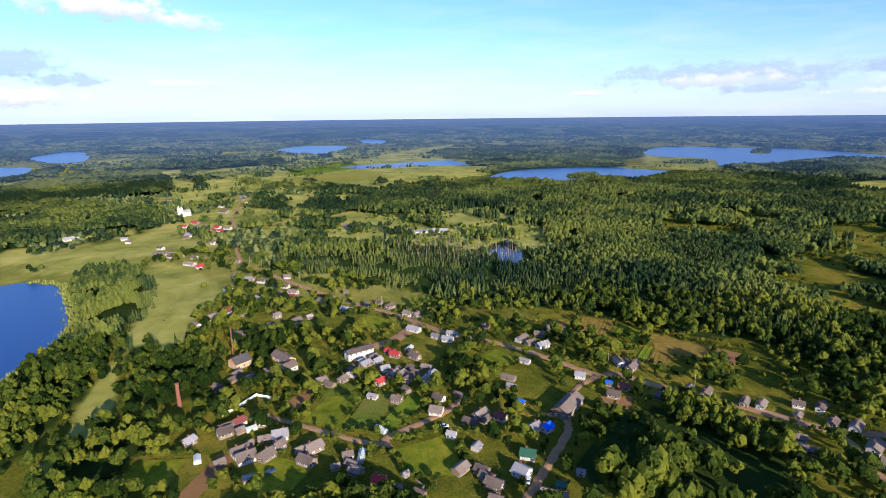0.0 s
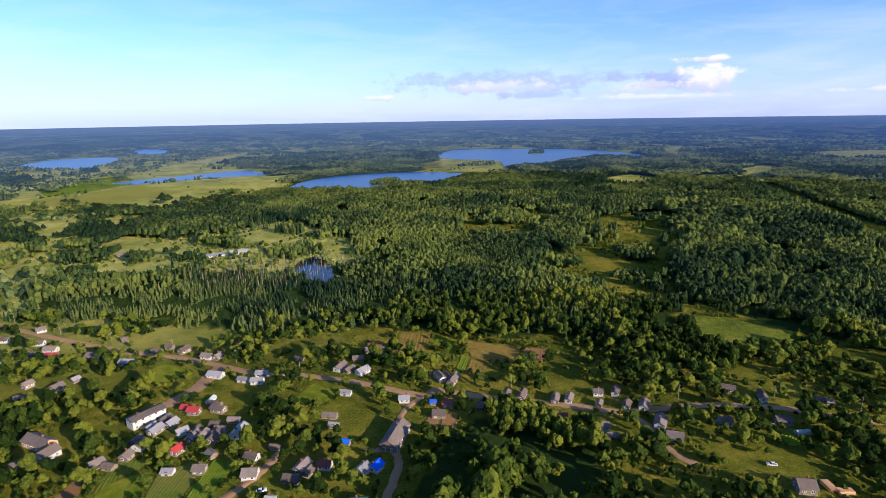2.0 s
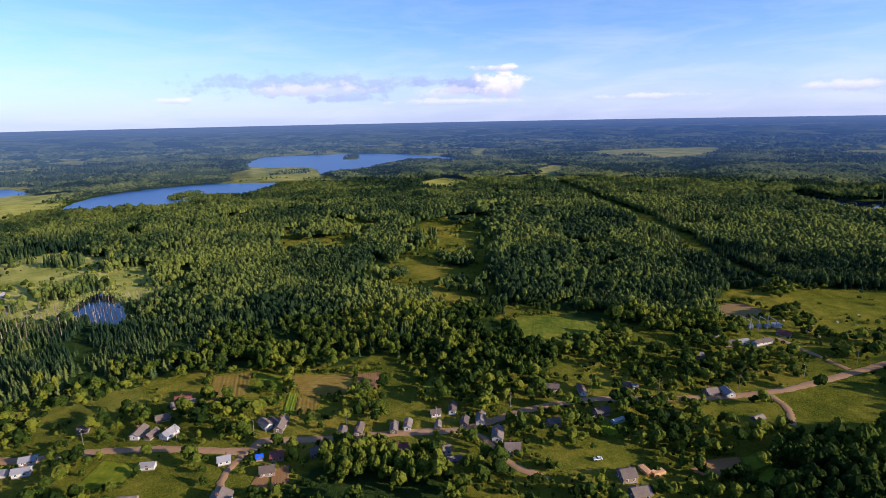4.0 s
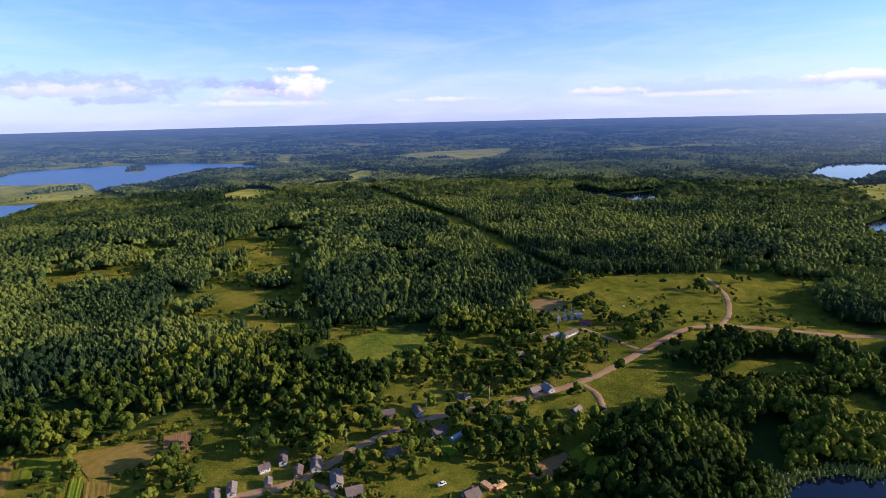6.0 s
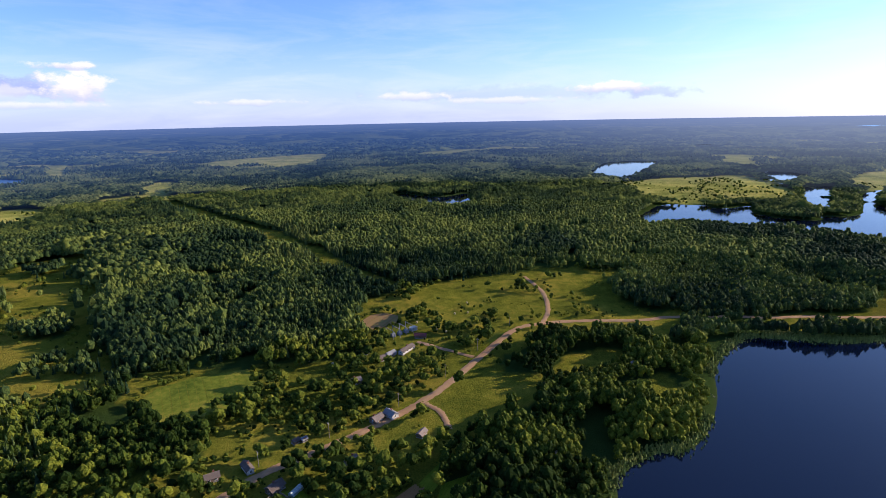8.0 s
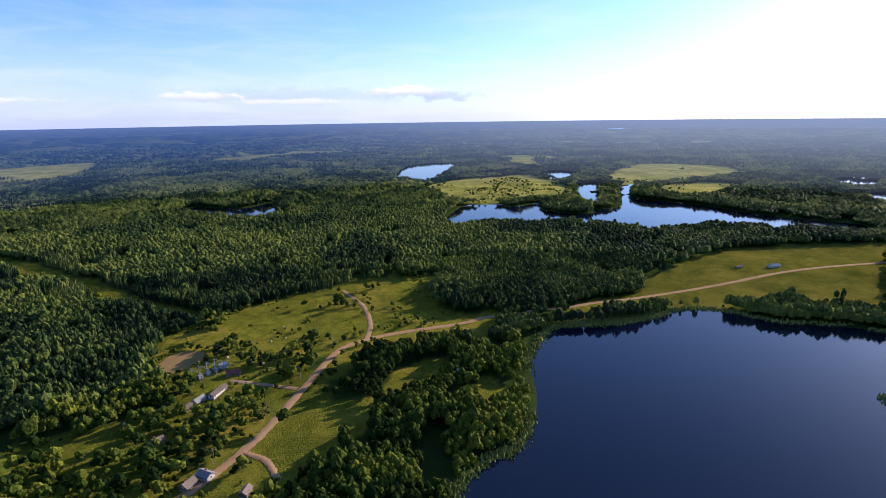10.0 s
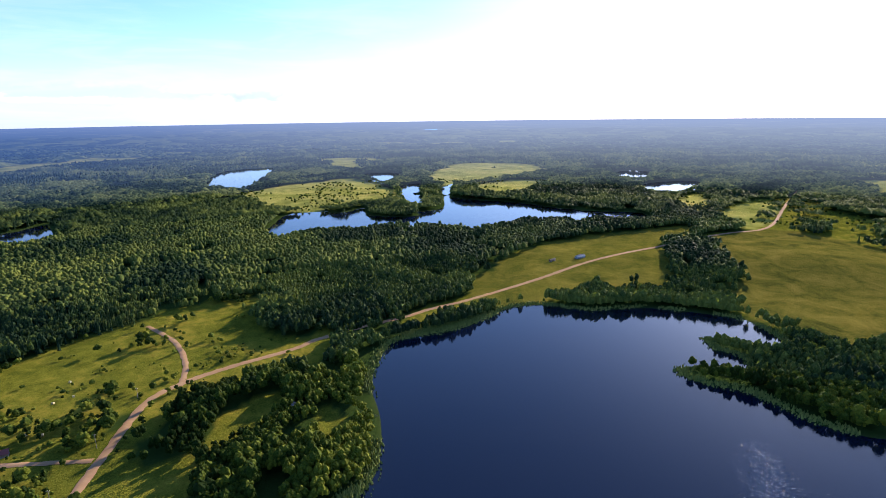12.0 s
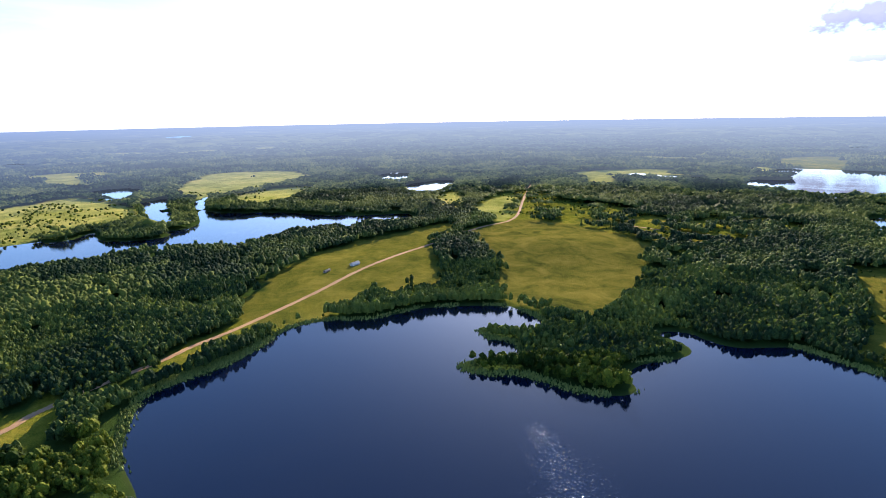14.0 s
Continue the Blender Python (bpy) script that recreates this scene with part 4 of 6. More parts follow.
FIELD_KINDS = {"soil": (SOIL, "bare ploughed brown soil plot", 1.1), "crop": (CROP, "bright green crop plot in rows", 1.2),
               "mixed": (STRIPED, "kitchen garden plot with mixed green rows", 1.4), "lawn": (LAWN, "short green grass plot mown in rows", 3.0), "hay": (HAY, "dry yellow mown meadow", 6.0),
               "stubble": (STUBBLE, "golden-brown stubble field", 2.2), "fallow": (FALLOW, "ridged green meadow with old furrows", 4.6), "bare": (BARE, "bare patch of trodden reddish soil", 8.0)}


def field(kind, corners):
    """A plot whose surface is raised in low ridges along its longer side."""
    mat, label, rows = FIELD_KINDS[kind]
    c = np.array(corners, float)
    PLOTS.append(c)
    edge = [np.linalg.norm(np.roll(c, -1, 0)[i] - c[i]) for i in range(len(c))]
    k = int(np.argmax(edge))
    u = (np.roll(c, -1, 0)[k] - c[k]) / edge[k]
    w = np.array([-u[1], u[0]])
    lo, hi = (c @ w).min(), (c @ w).max()
    n = max(4, min(60, int((hi - lo) / rows)))
    rnd = np.random.RandomState(int(abs(c.sum())) % 9999)
    verts, faces, ups = [], [], []
    ends = np.roll(c, -1, 0)
    for i in range(n):
        strip = []
        for s in (lo + (hi - lo) * (i + f) / n for f in (0.02, 0.5, 0.98)):
            cut = []
            for a, b in zip(c, ends):
                da, db = a @ w - s, b @ w - s
                if da * db < 0:
                    cut.append((a + (b - a) * da / (da - db)) @ u)
            if len(cut) < 2:
                break
            strip.append((s, min(cut) + rnd.uniform(0, 1.0), max(cut) - rnd.uniform(0, 1.0)))
        if len(strip) < 3:
            continue
        z = {"hay": 0.03, "lawn": 0.03, "bare": 0.02, "fallow": 0.05, "soil": 0.06}.get(kind, 0.12) * rnd.uniform(0.3, 1.5)
        steps = max(2, min(10, int((strip[1][2] - strip[1][1]) / 25) + 2))
        base = len(verts)
        for (s, a, b), up in zip(strip, (0.0, z, 0.0)):
            verts += [u * (a + (b - a) * j / (steps - 1)) + w * s for j in range(steps)]
            ups += [up] * steps
        for r in range(2):
            for j in range(steps - 1):
                p = base + r * steps + j
                faces.append((p, p + 1, p + 1 + steps, p + steps))
    q = np.array(verts)
    verts = laid(q, height(q) + 0.22 + np.array(ups))
    ob = mesh_object("field", verts, faces, mat, None)
    tagged(ob, label, "field", kind="structure")


field("soil", [(-102, 175), (-93, 175), (-88, 202), (-96, 204)])
field("lawn", [(-68, 228), (-60, 251), (-43, 254), (-48, 219)])
field("mixed", [(-47, 219), (-40, 251), (-20, 254), (-33, 222)])
field("crop", [(-31, 222), (-18, 253), (-8, 246), (-24, 218)])
field("soil", [(-80, 245), (-72, 261), (-66, 255), (-74, 234)])
field("lawn", [(-130, 185), (-130, 201), (-108, 201), (-108, 178)])
field("lawn", [(-80, 187), (-76, 202), (-53, 194), (-58, 178), (-77, 178)])
field("lawn", [(-20, 205), (3, 217), (7, 186), (-15, 187)])
field("soil", [(73, 242), (82, 252), (87, 250), (81, 239)])
field("soil", [(82, 238), (88, 250), (96, 250), (90, 237)])
field("stubble", [(133, 332), (164, 308), (152, 288), (134, 296), (128, 306)])
field("stubble", [(126, 304), (134, 295), (125, 282), (117, 289)])
field("stubble", [(98, 361), (118, 352), (104, 325), (85, 332)])
field("lawn", [(110, 330), (122, 348), (130, 333), (121, 314)])
field("crop", [(111, 292), (124, 312), (128, 309), (116, 289)])
field("mixed", [(178, 254), (190, 270), (195, 268), (181, 248)])
field("soil", [(226, 128), (240, 128), (254, 120), (248, 115), (228, 120)])
field("crop", [(253, 119), (272, 112), (261, 107), (247, 112)])
field("crop", [(223, 173), (236, 178), (240, 172), (235, 163), (222, 166)])
field("soil", [(227, 130), (243, 125), (253, 115), (234, 119)])
field("crop", [(235, 109), (256, 108), (266, 95), (238, 100)])
field("bare", [(434, 214), (453, 209), (460, 199), (455, 185), (440, 182), (426, 192), (421, 204)])
field("soil", [(166, 307), (177, 299), (165, 282), (154, 288)])
field("fallow", [(289, 299), (310, 301), (328, 287), (347, 260), (320, 237), (301, 240), (283, 254), (273, 270)])
field("mixed", [(-64, 244), (-60, 267), (-44, 264), (-48, 256), (-57, 252)])
field("lawn", [(-65, 358), (-52, 374), (-34, 357), (-48, 341)])
field("mixed", [(-242, 582), (-210, 607), (-179, 531), (-207, 528)])
field("hay", [(-592, 922), (-524, 1019), (-457, 883), (-531, 810)])
field("hay", [(-630, 762), (-614, 856), (-578, 803), (-597, 720)])
field("hay", [(-1255, 1597), (-997, 1753), (-850, 1517), (-983, 1313)])
field("hay", [(-367, 1253), (-217, 1477), (-125, 1299), (-250, 1076)])
field("hay", [(-964, 2125), (-717, 2318), (-558, 1923), (-767, 1723)])
field("crop", [(-458, 1571), (-291, 1744), (-222, 1509), (-360, 1324)])
field("mixed", [(182, 264), (198, 273), (199, 265), (184, 253)])
field("lawn", [(18, 292), (32, 308), (44, 292), (33, 281)])

# ---- houses ----
ROOFS = {"g": (material("slate_sheet", [(0.080, 0.060, 0.050), (0.145, 0.112, 0.092), (0.24, 0.195, 0.165)], 1.5, 0.9, 0.5, 0.3, island=0.5), "weathered grey slate roof"),
         "d": (material("tar_roof", [(0.05, 0.045, 0.05), (0.11, 0.10, 0.10)], 1.5, 0.9, island=0.2), "dark tarred roof"),
         "r": (material("red_sheet", [(0.30, 0.028, 0.028), (0.44, 0.06, 0.05)], 2, 0.5, 0.4, island=0.2), "red metal roof"),
         "m": (material("maroon_sheet", [(0.13, 0.035, 0.03), (0.22, 0.07, 0.055)], 2, 0.6, 0.4, island=0.3), "dark red-brown roof"),
         "b": (material("blue_sheet", [(0.012, 0.08, 0.62), (0.03, 0.14, 0.80)], 2, 0.45, 0.4), "bright blue metal roof"),
         "n": (material("green_sheet", [(0.022, 0.075, 0.045), (0.045, 0.125, 0.08)], 2, 0.5, 0.4, island=0.2), "dark green metal roof"),
         "s": (material("pale_sheet", [(0.17, 0.165, 0.17), (0.32, 0.31, 0.32)], 2, 0.6, 0.5, island=0.5), "pale silvery sheet roof")}
WALLS = {"w": (material("whitewash", [(0.36, 0.33, 0.29), (0.58, 0.55, 0.50)], 1, 0.9, 0.5, island=0.2), "whitewashed"),
         "t": (material("grey_timber", [(0.13, 0.09, 0.065), (0.24, 0.175, 0.12)], 0.8, 0.9, 0.6, island=0.5), "weathered timber"),
         "o": (material("ochre_brick", [(0.42, 0.24, 0.11), (0.60, 0.38, 0.20)], 0.8, 0.9, 0.6), "ochre brick")}
FRAME = material("white_frame", [(0.62, 0.62, 0.60), (0.80, 0.80, 0.78)], 0.5, 0.6)
PANE = material("dark_pane", [(0.015, 0.02, 0.03), (0.04, 0.05, 0.06)], 0.5, 0.08, spec=0.6)
DOOR = material("door_paint", [(0.10, 0.05, 0.03), (0.20, 0.12, 0.08)], 0.5, 0.7, island=0.6)
BRICK = material("red_brick", [(0.15, 0.055, 0.035), (0.25, 0.11, 0.07)], 0.4, 0.9)
PLINTH = material("stone_plinth", [(0.20, 0.19, 0.18), (0.34, 0.32, 0.30)], 0.5, 0.95)


def part(name, verts, faces, mat, parent, label="", at=None):
    """One mesh object under a thing or under one of its parts."""
    me = bpy.data.meshes.new(name)
    me.from_pydata([tuple(v) for v in verts], [], [tuple(f) for f in faces])
    me.materials.append(mat)
    ob = new(name, me)
    ob.parent = parent
    if at is not None:
        ob.matrix_local = at
    if label:
        tagged(ob, label)
    return ob


def same_part(name, me, parent, at):
    ob = new(name, me)
    ob.parent = parent
    ob.matrix_local = at
    return ob


def box(x0, y0, z0, x1, y1, z1):
    v = [(x, y, z) for z in (z0, z1) for x, y in ((x0, y0), (x1, y0), (x1, y1), (x0, y1))]
    f = [(3, 2, 1, 0), (4, 5, 6, 7), (0, 1, 5, 4), (1, 2, 6, 5), (2, 3, 7, 6), (3, 0, 4, 7)]
    return v, f


def boxes(*all_boxes):
    v, f = [], []
    for b in all_boxes:
        bv, bf = box(*b)
        f += [tuple(i + len(v) for i in face) for face in bf]
        v += bv
    return v, f


def ready_mesh(name, data, mat):
    me = bpy.data.meshes.new(name)
    me.from_pydata([tuple(v) for v in data[0]], [], [tuple(f) for f in data[1]])
    me.materials.append(mat)
    return me


WINDOW_FRAME = ready_mesh("window", boxes((-0.6, -0.06, -0.7, -0.48, 0.06, 0.7), (0.48, -0.06, -0.7, 0.6, 0.06, 0.7), (-0.48, -0.06, 0.58, 0.48, 0.06, 0.7),
                                          (-0.48, -0.06, -0.7, 0.48, 0.10, -0.58), (-0.05, -0.05, -0.58, 0.05, 0.05, 0.58)), FRAME)
WINDOW_PANE = ready_mesh("pane", box(-0.48, -0.03, -0.58, 0.48, 0.02, 0.58), PANE)
DOOR_LEAF = ready_mesh("door", boxes((-0.5, -0.05, -1.0, 0.5, 0.05, 1.0), (-0.6, -0.04, -1.0, -0.5, 0.08, 1.05), (0.5, -0.04, -1.0, 0.6, 0.08, 1.05), (-0.6, -0.04, 1.0, 0.6, 0.08, 1.1)), DOOR)
HOMES = []
house_rnd = random.Random(5)


def ground_at(x, y):
    return float(height(np.array([[x, y]], float))[0])


def window_on(parent, x, y, z, turn):
    w = same_part("window", WINDOW_FRAME, parent, pose(x, y, z, 0, 0, turn))
    same_part("pane", WINDOW_PANE, w, pose(0, 0, 0))


def house(x, y, angle, long, wide, storeys, look_of, porch=False):
    """A gabled house: plinth, walls with gables, two thick roof slopes with eaves, chimney, windows and a door."""
    roof_mat, roof_label = ROOFS[look_of[0]]
    wall_mat, wall_label = WALLS[look_of[1]]
    wide = min(wide, long * 0.95 if long < 7 else wide)
    long, wide = long * 0.86 - 0.5, wide * 0.76 - 0.4
    shed = storeys < 0.95
    eave = 2.5 * storeys
    pitch = 0.62 if not (storeys >= 2 or long > 20) else 0.32
    rise = wide / 2 * pitch
    kind = "shed" if shed else ("barn" if long > 24 else "house")
    at = laid(np.array([[x, y]], float), np.array([ground_at(x, y)]))[0]
    thing = new(kind)
    thing.matrix_world = pose(at[0], at[1], at[2] - 0.1, 0, 0, angle)
    extra = ", long and low" if long > 20 else (", two storeys" if storeys >= 2 else "")
    if storeys >= 2 and long < 15:
        extra = ""
    tagged(thing, f"{wall_label} {kind} with a {roof_label}{extra}", kind, "village " + ("outbuildings" if shed else "houses"))
    HOMES.append((x, y, math.hypot(long, wide) / 2 + 0.8))
    a, b = long / 2, wide / 2
    part("plinth", *box(-a - 0.12, -b - 0.12, -1.2, a + 0.12, b + 0.12, 0.45), PLINTH, thing)
    v = [(sx * a, sy * b, z) for z in (0.4, eave) for sx, sy in ((-1, -1), (1, -1), (1, 1), (-1, 1))] + [(-a, 0, eave + rise), (a, 0, eave + rise)]
    f = [(0, 1, 5, 4), (1, 2, 6, 9, 5), (2, 3, 7, 6), (3, 0, 4, 8, 7), (3, 2, 1, 0)]
    part("wall", v, f, wall_mat, thing)
    # roof slopes, 0.14 thick, past the walls by the eaves
    over, end, th = 0.55, 0.45, 0.14
    v, f = [], []
    for s in (-1, 1):
        k = len(v)
        yo, zo = s * (b + over), eave - over * rise / b
        for xx in (-a - end, a + end):
            v += [(xx, yo, zo + 0.02), (xx, 0, eave + rise + 0.02), (xx, yo, zo + th), (xx, 0, eave + rise + th)]
        f += [(k + 2, k + 3, k + 7, k + 6), (k, k + 4, k + 5, k + 1), (k, k + 2, k + 6, k + 4), (k, k + 1, k + 3, k + 2), (k + 4, k + 6, k + 7, k + 5)]
    roof = part("roof", v, f, roof_mat, thing, roof_label)
    ridge = part("ridge_cap", *box(-a - end, -0.14, eave + rise + 0.08, a + end, 0.14, eave + rise + 0.2), roof_mat, roof)
    if not shed:
        cx = house_rnd.uniform(-0.25, 0.25) * long
        part("chimney", *boxes((cx - 0.32, 0.2, eave + rise * 0.5, cx + 0.32, 0.85, eave + rise + 0.75), (cx - 0.4, 0.12, eave + rise + 0.75, cx + 0.4, 0.93, eave + rise + 0.9)), BRICK, roof, "red brick chimney")
        rows = [0.4 + 1.25] if storeys < 1.9 else [1.5, 4.2]
        n = max(2, min(9, int(long / 2.9)))
        for z in rows:
            for i in range(n):
                wx = -a + (i + 0.5) * long / n
                window_on(thing, wx, -b - 0.03, z, 0)
                if i != n // 2 or z > 3:
                    window_on(thing, wx, b + 0.03, z, 180)
            for sx in (-1, 1):
                for k in ((-0.22, 0.22) if wide > 6 else (0.0,)):
                    window_on(thing, sx * (a + 0.03), k * wide, z, 90 * sx)
        same_part("door", DOOR_LEAF, thing, pose(-a + (n // 2 + 0.5) * long / n, b + 0.04, 1.45, 0, 0, 180))
    else:
        same_part("door", DOOR_LEAF, thing, pose(0, -b - 0.04, 1.42, 0, 0, 0))
    return thing


house(-168.1, 345.6, -34, 8.2, 6, 1, "gw")
house(-118.8, 290.9, 52, 11.9, 12, 1.5, "do")
house(-94.8, 296.2, -45, 18.8, 10, 1.3, "go")
house(-88.4, 283.7, 50, 9.8, 9, 1.3, "gw")
house(-93.7, 278.3, 40, 4.7, 6, 1, "gw")
house(-106.4, 271.1, 43, 8.0, 7, 1, "gw")
house(-115.8, 271.1, 60, 6.4, 5, 0.8, "gt")
house(-118.2, 259.9, -24, 5.1, 4, 0.7, "dt")
house(-50.9, 300.3, 35, 19.7, 9, 2, "gw")
house(-66.2, 266.8, 36, 6.9, 7, 1, "gt")
house(-60.5, 262.7, -37, 6.9, 5, 0.8, "gt")
house(-54.9, 267.9, 62, 6.3, 6, 1, "gt")
house(-50.3, 274.8, 59, 7.5, 7, 1, "gw")
house(-34.3, 263.8, 45, 6.5, 7, 1, "rt")
house(-33.3, 279.6, 26, 6.4, 6, 1, "sw")
house(-28.1, 272.6, 64, 9.3, 6, 1, "gt")
house(-24.0, 271.5, 61, 8.8, 6, 1, "gt")
house(-19.0, 268.4, 65, 10.5, 6, 1, "gt")
house(-23.7, 244.2, -23, 6.4, 7, 1, "gt")
house(-19.6, 254.4, -59, 6.0, 5, 0.8, "gt")
house(-7.6, 268.4, 63, 11.4, 8, 1, "sw")
house(-18.7, 280.7, -25, 5.8, 5, 0.8, "gt")
house(-17.5, 296.0, -41, 9.1, 6, 1, "gt")
house(-29.2, 299.1, -28, 7.6, 6, 1, "rt")
house(-38.8, 290.4, 50, 7.1, 6, 1, "st")
house(-45.4, 286.8, 51, 8.8, 6, 1, "st")
house(-2.9, 244.8, -33, 6.8, 7, 1, "gw")
house(-3.9, 232.9, -18, 7.5, 8, 1, "gw")
house(2.9, 212.9, -24, 5.0, 6, 1, "sw")
house(11.8, 223.7, -31, 8.1, 6, 0.8, "gt")
house(16.7, 229.8, 48, 9.0, 7, 1, "gt")
house(26.0, 227.8, -29, 6.7, 7, 1, "mw")
house(46.0, 219.0, 40, 6.7, 7, 1, "bw")
house(40.4, 219.1, 38, 7.1, 7, 1, "sw")
house(34.5, 199.0, -17, 7.6, 7.6, 1.0, "nw")
house(30.3, 187.8, -42, 7.5, 9, 1, "sw")
house(59.6, 237.1, 54, 22.9, 11, 1.4, "gt")
house(73.8, 269.7, -20, 6.7, 6, 1, "sw")
house(13.3, 204.4, 57, 5.2, 5, 0.8, "sw")
house(6.1, 189.7, 49, 8.3, 6, 0.9, "gt")
house(14.6, 188.9, -35, 6.9, 6, 0.9, "gt")
house(18.8, 180.6, -34, 8.3, 7, 1, "gt")
house(18.5, 171.4, -23, 6.2, 7, 1, "gt")
house(44.1, 179.2, -15, 4.6, 7, 1, "nt")
house(40.6, 174.5, -23, 12.0, 6, 0.8, "gt")
house(34.5, 267.8, -33, 9.2, 5, 0.8, "gt")
house(46.3, 287.8, -33, 7.5, 5, 0.8, "sw")
house(7.3, 249.6, -27, 5.8, 4, 0.7, "gt")
house(49.2, 320.4, 48, 11.2, 6, 1, "gw")
house(53.6, 314.9, 38, 8.6, 5, 0.9, "gt")
house(60.4, 309.9, 32, 9.7, 7, 1, "sw")
house(74.0, 336.0, -18, 14.4, 6, 0.9, "gt")
house(-5.2, 326.6, -35, 7.1, 5, 0.9, "sw")
house(2.4, 320.8, -21, 8.4, 6, 1, "sw")
house(-20.0, 339.8, -31, 10.8, 7, 1, "sw")
house(100.1, 286.8, -85, 10.2, 6, 1, "gw")
house(106.0, 281.2, 49, 13.4, 6, 1, "gt")
house(85.7, 249.4, -25, 7.6, 7, 1, "gt")
house(93.5, 257.3, -24, 6.8, 7, 1, "mt")
house(109.4, 248.0, -18, 8.3, 7, 1, "gt")
house(125.2, 253.0, 53, 10.7, 5, 1, "gt")
house(133.4, 250.8, 48, 10.5, 5, 1, "gt")
house(139.0, 223.4, -23, 8.2, 8, 1, "mo")
house(134.8, 216.0, -19, 4.9, 4, 0.7, "gt")
house(147.1, 240.2, 51, 9.4, 5, 1, "gt")
house(153.8, 237.6, 47, 9.0, 5, 1, "gw")
house(171.2, 236.9, -29, 6.2, 6, 1, "gw")
house(180.4, 234.1, 45, 9.9, 5, 1, "gw")
house(165.0, 227.3, 47, 6.4, 4, 0.8, "gt")
house(176.5, 220.3, 41, 8.2, 5, 1, "gt")
house(184.4, 216.8, 43, 10.3, 6, 1, "gw")
house(180.8, 201.2, 42, 11.7, 7, 1, "gw")
house(153.7, 208.8, -22, 6.5, 7, 1, "gw")
house(155.6, 198.1, -26, 4.1, 5, 0.8, "gt")
house(-95.9, 226.9, 50, 6.7, 8, 1, "mw")
house(-85.1, 225.7, 9, 5.9, 7, 1, "gt")
house(-99.4, 218.4, 37, 7.8, 8, 1, "gt")
house(-93.2, 220.1, 44, 4.9, 5, 0.8, "gt")
house(-73.2, 214.6, 19, 8.1, 9, 1, "sw")
house(-71.4, 206.6, 59, 6.1, 7, 1, "gt")
house(-85.2, 209.1, 39, 4.3, 5, 0.8, "gt")
house(-82.9, 198.6, 36, 9.4, 9, 1, "gw")
house(-74.9, 199.4, 56, 7.9, 8, 1, "gt")
house(-56.1, 204.6, 44, 8.6, 8, 1, "gt")
house(-56.7, 195.1, -31, 8.8, 7, 1, "gt")
house(-40.4, 198.3, 17, 5.5, 8, 1, "gw")
house(-35.5, 188.4, -29, 6.5, 6, 0.9, "gt")
house(-44.5, 191.4, 26, 4.3, 5, 0.8, "gt")
house(-77.0, 184.7, 14, 4.4, 7, 0.9, "st")
house(-92.8, 195.6, 41, 5.4, 5, 0.8, "gt")
house(-112.7, 212.1, 61, 6.3, 7, 1, "st")
house(-25.7, 182.3, -11, 6.5, 8, 1, "rw")
house(-18.4, 177.2, 12, 4.7, 8, 1, "gt")
house(-29.0, 175.1, -19, 5.5, 6, 0.9, "gt")
house(-9.7, 174.8, -35, 5.4, 6, 0.9, "gt")
house(-15.7, 186.6, 44, 3.3, 4, 0.7, "sw")
house(-181.5, 461.2, -21, 11.5, 6, 1, "gw")
house(-168.5, 453.8, -22, 10.3, 6, 1, "st")
house(-155.8, 445.8, -14, 8.5, 6, 1, "gw")
house(-142.9, 440.4, -29, 11.0, 6, 1, "gt")
house(-137.7, 458.3, 28, 7.3, 7, 1, "gw")
house(-131.7, 431.3, -22, 9.5, 6, 1, "gw")
house(-120.9, 416.4, -21, 9.6, 7, 1, "gw")
house(-129.9, 411.3, -29, 9.6, 6, 1, "gt")
house(-92.8, 396.3, -32, 11.0, 8, 1, "gw")
house(-117.9, 407.1, -21, 8.9, 5, 0.8, "rt")
house(-145.4, 400.4, -30, 11.7, 7, 1, "sw")
house(-176.0, 423.8, 57, 7.4, 6, 1, "gw")
house(-71.6, 379.9, -29, 11.4, 7, 1, "sw")
house(-79.6, 420.0, 17, 4.9, 5, 0.9, "gt")
house(-56.8, 391.1, -31, 8.5, 6, 1, "gt")
house(-49.8, 397.2, -29, 6.2, 5, 0.9, "gt")
house(-40.4, 388.0, 45, 9.2, 6, 1, "gt")
house(-25.8, 371.1, -36, 8.8, 7, 1, "gw")
house(-19.7, 368.3, 47, 6.6, 6, 1, "gt")
house(-157.5, 370.9, 56, 8.7, 8, 1, "mw")
house(-161.8, 361.3, 46, 10.9, 8, 1, "gw")
house(-144.0, 369.1, 24, 5.8, 6, 0.8, "gt")
house(-119.4, 366.0, 46, 6.6, 7, 1, "gt")
house(-103.0, 357.0, 47, 7.7, 7, 1, "gt")
house(-96.0, 364.9, 42, 5.3, 5, 0.9, "st")
house(-118.6, 349.7, 22, 5.6, 5, 0.9, "gt")
house(-131.1, 325.8, 25, 8.6, 7, 0.9, "gt")
house(-245.7, 508.5, -20, 14.3, 7, 1, "gw")
house(-231.9, 498.7, 46, 8.4, 7, 1, "rw")
house(-276.0, 536.2, -24, 13.2, 7, 1, "gw")
house(-270.1, 543.1, -36, 13.3, 6, 1, "gt")
house(-295.0, 546.4, -24, 13.6, 7, 1, "gt")
house(-319.4, 698.1, -30, 25.5, 8, 1, "sw")
house(-340.8, 702.7, -20, 13.7, 6, 1, "rw")
house(-286.2, 674.2, -23, 32.1, 8, 1, "rw")
house(-308.0, 641.4, 45, 9.0, 7, 1, "sw")
house(-330.5, 807.9, -21, 17.5, 8, 1, "gt")
house(-206.2, 519.8, -29, 14.9, 6, 1, "gt")
house(-479.1, 937.4, 24, 14.5, 9, 1, "go")
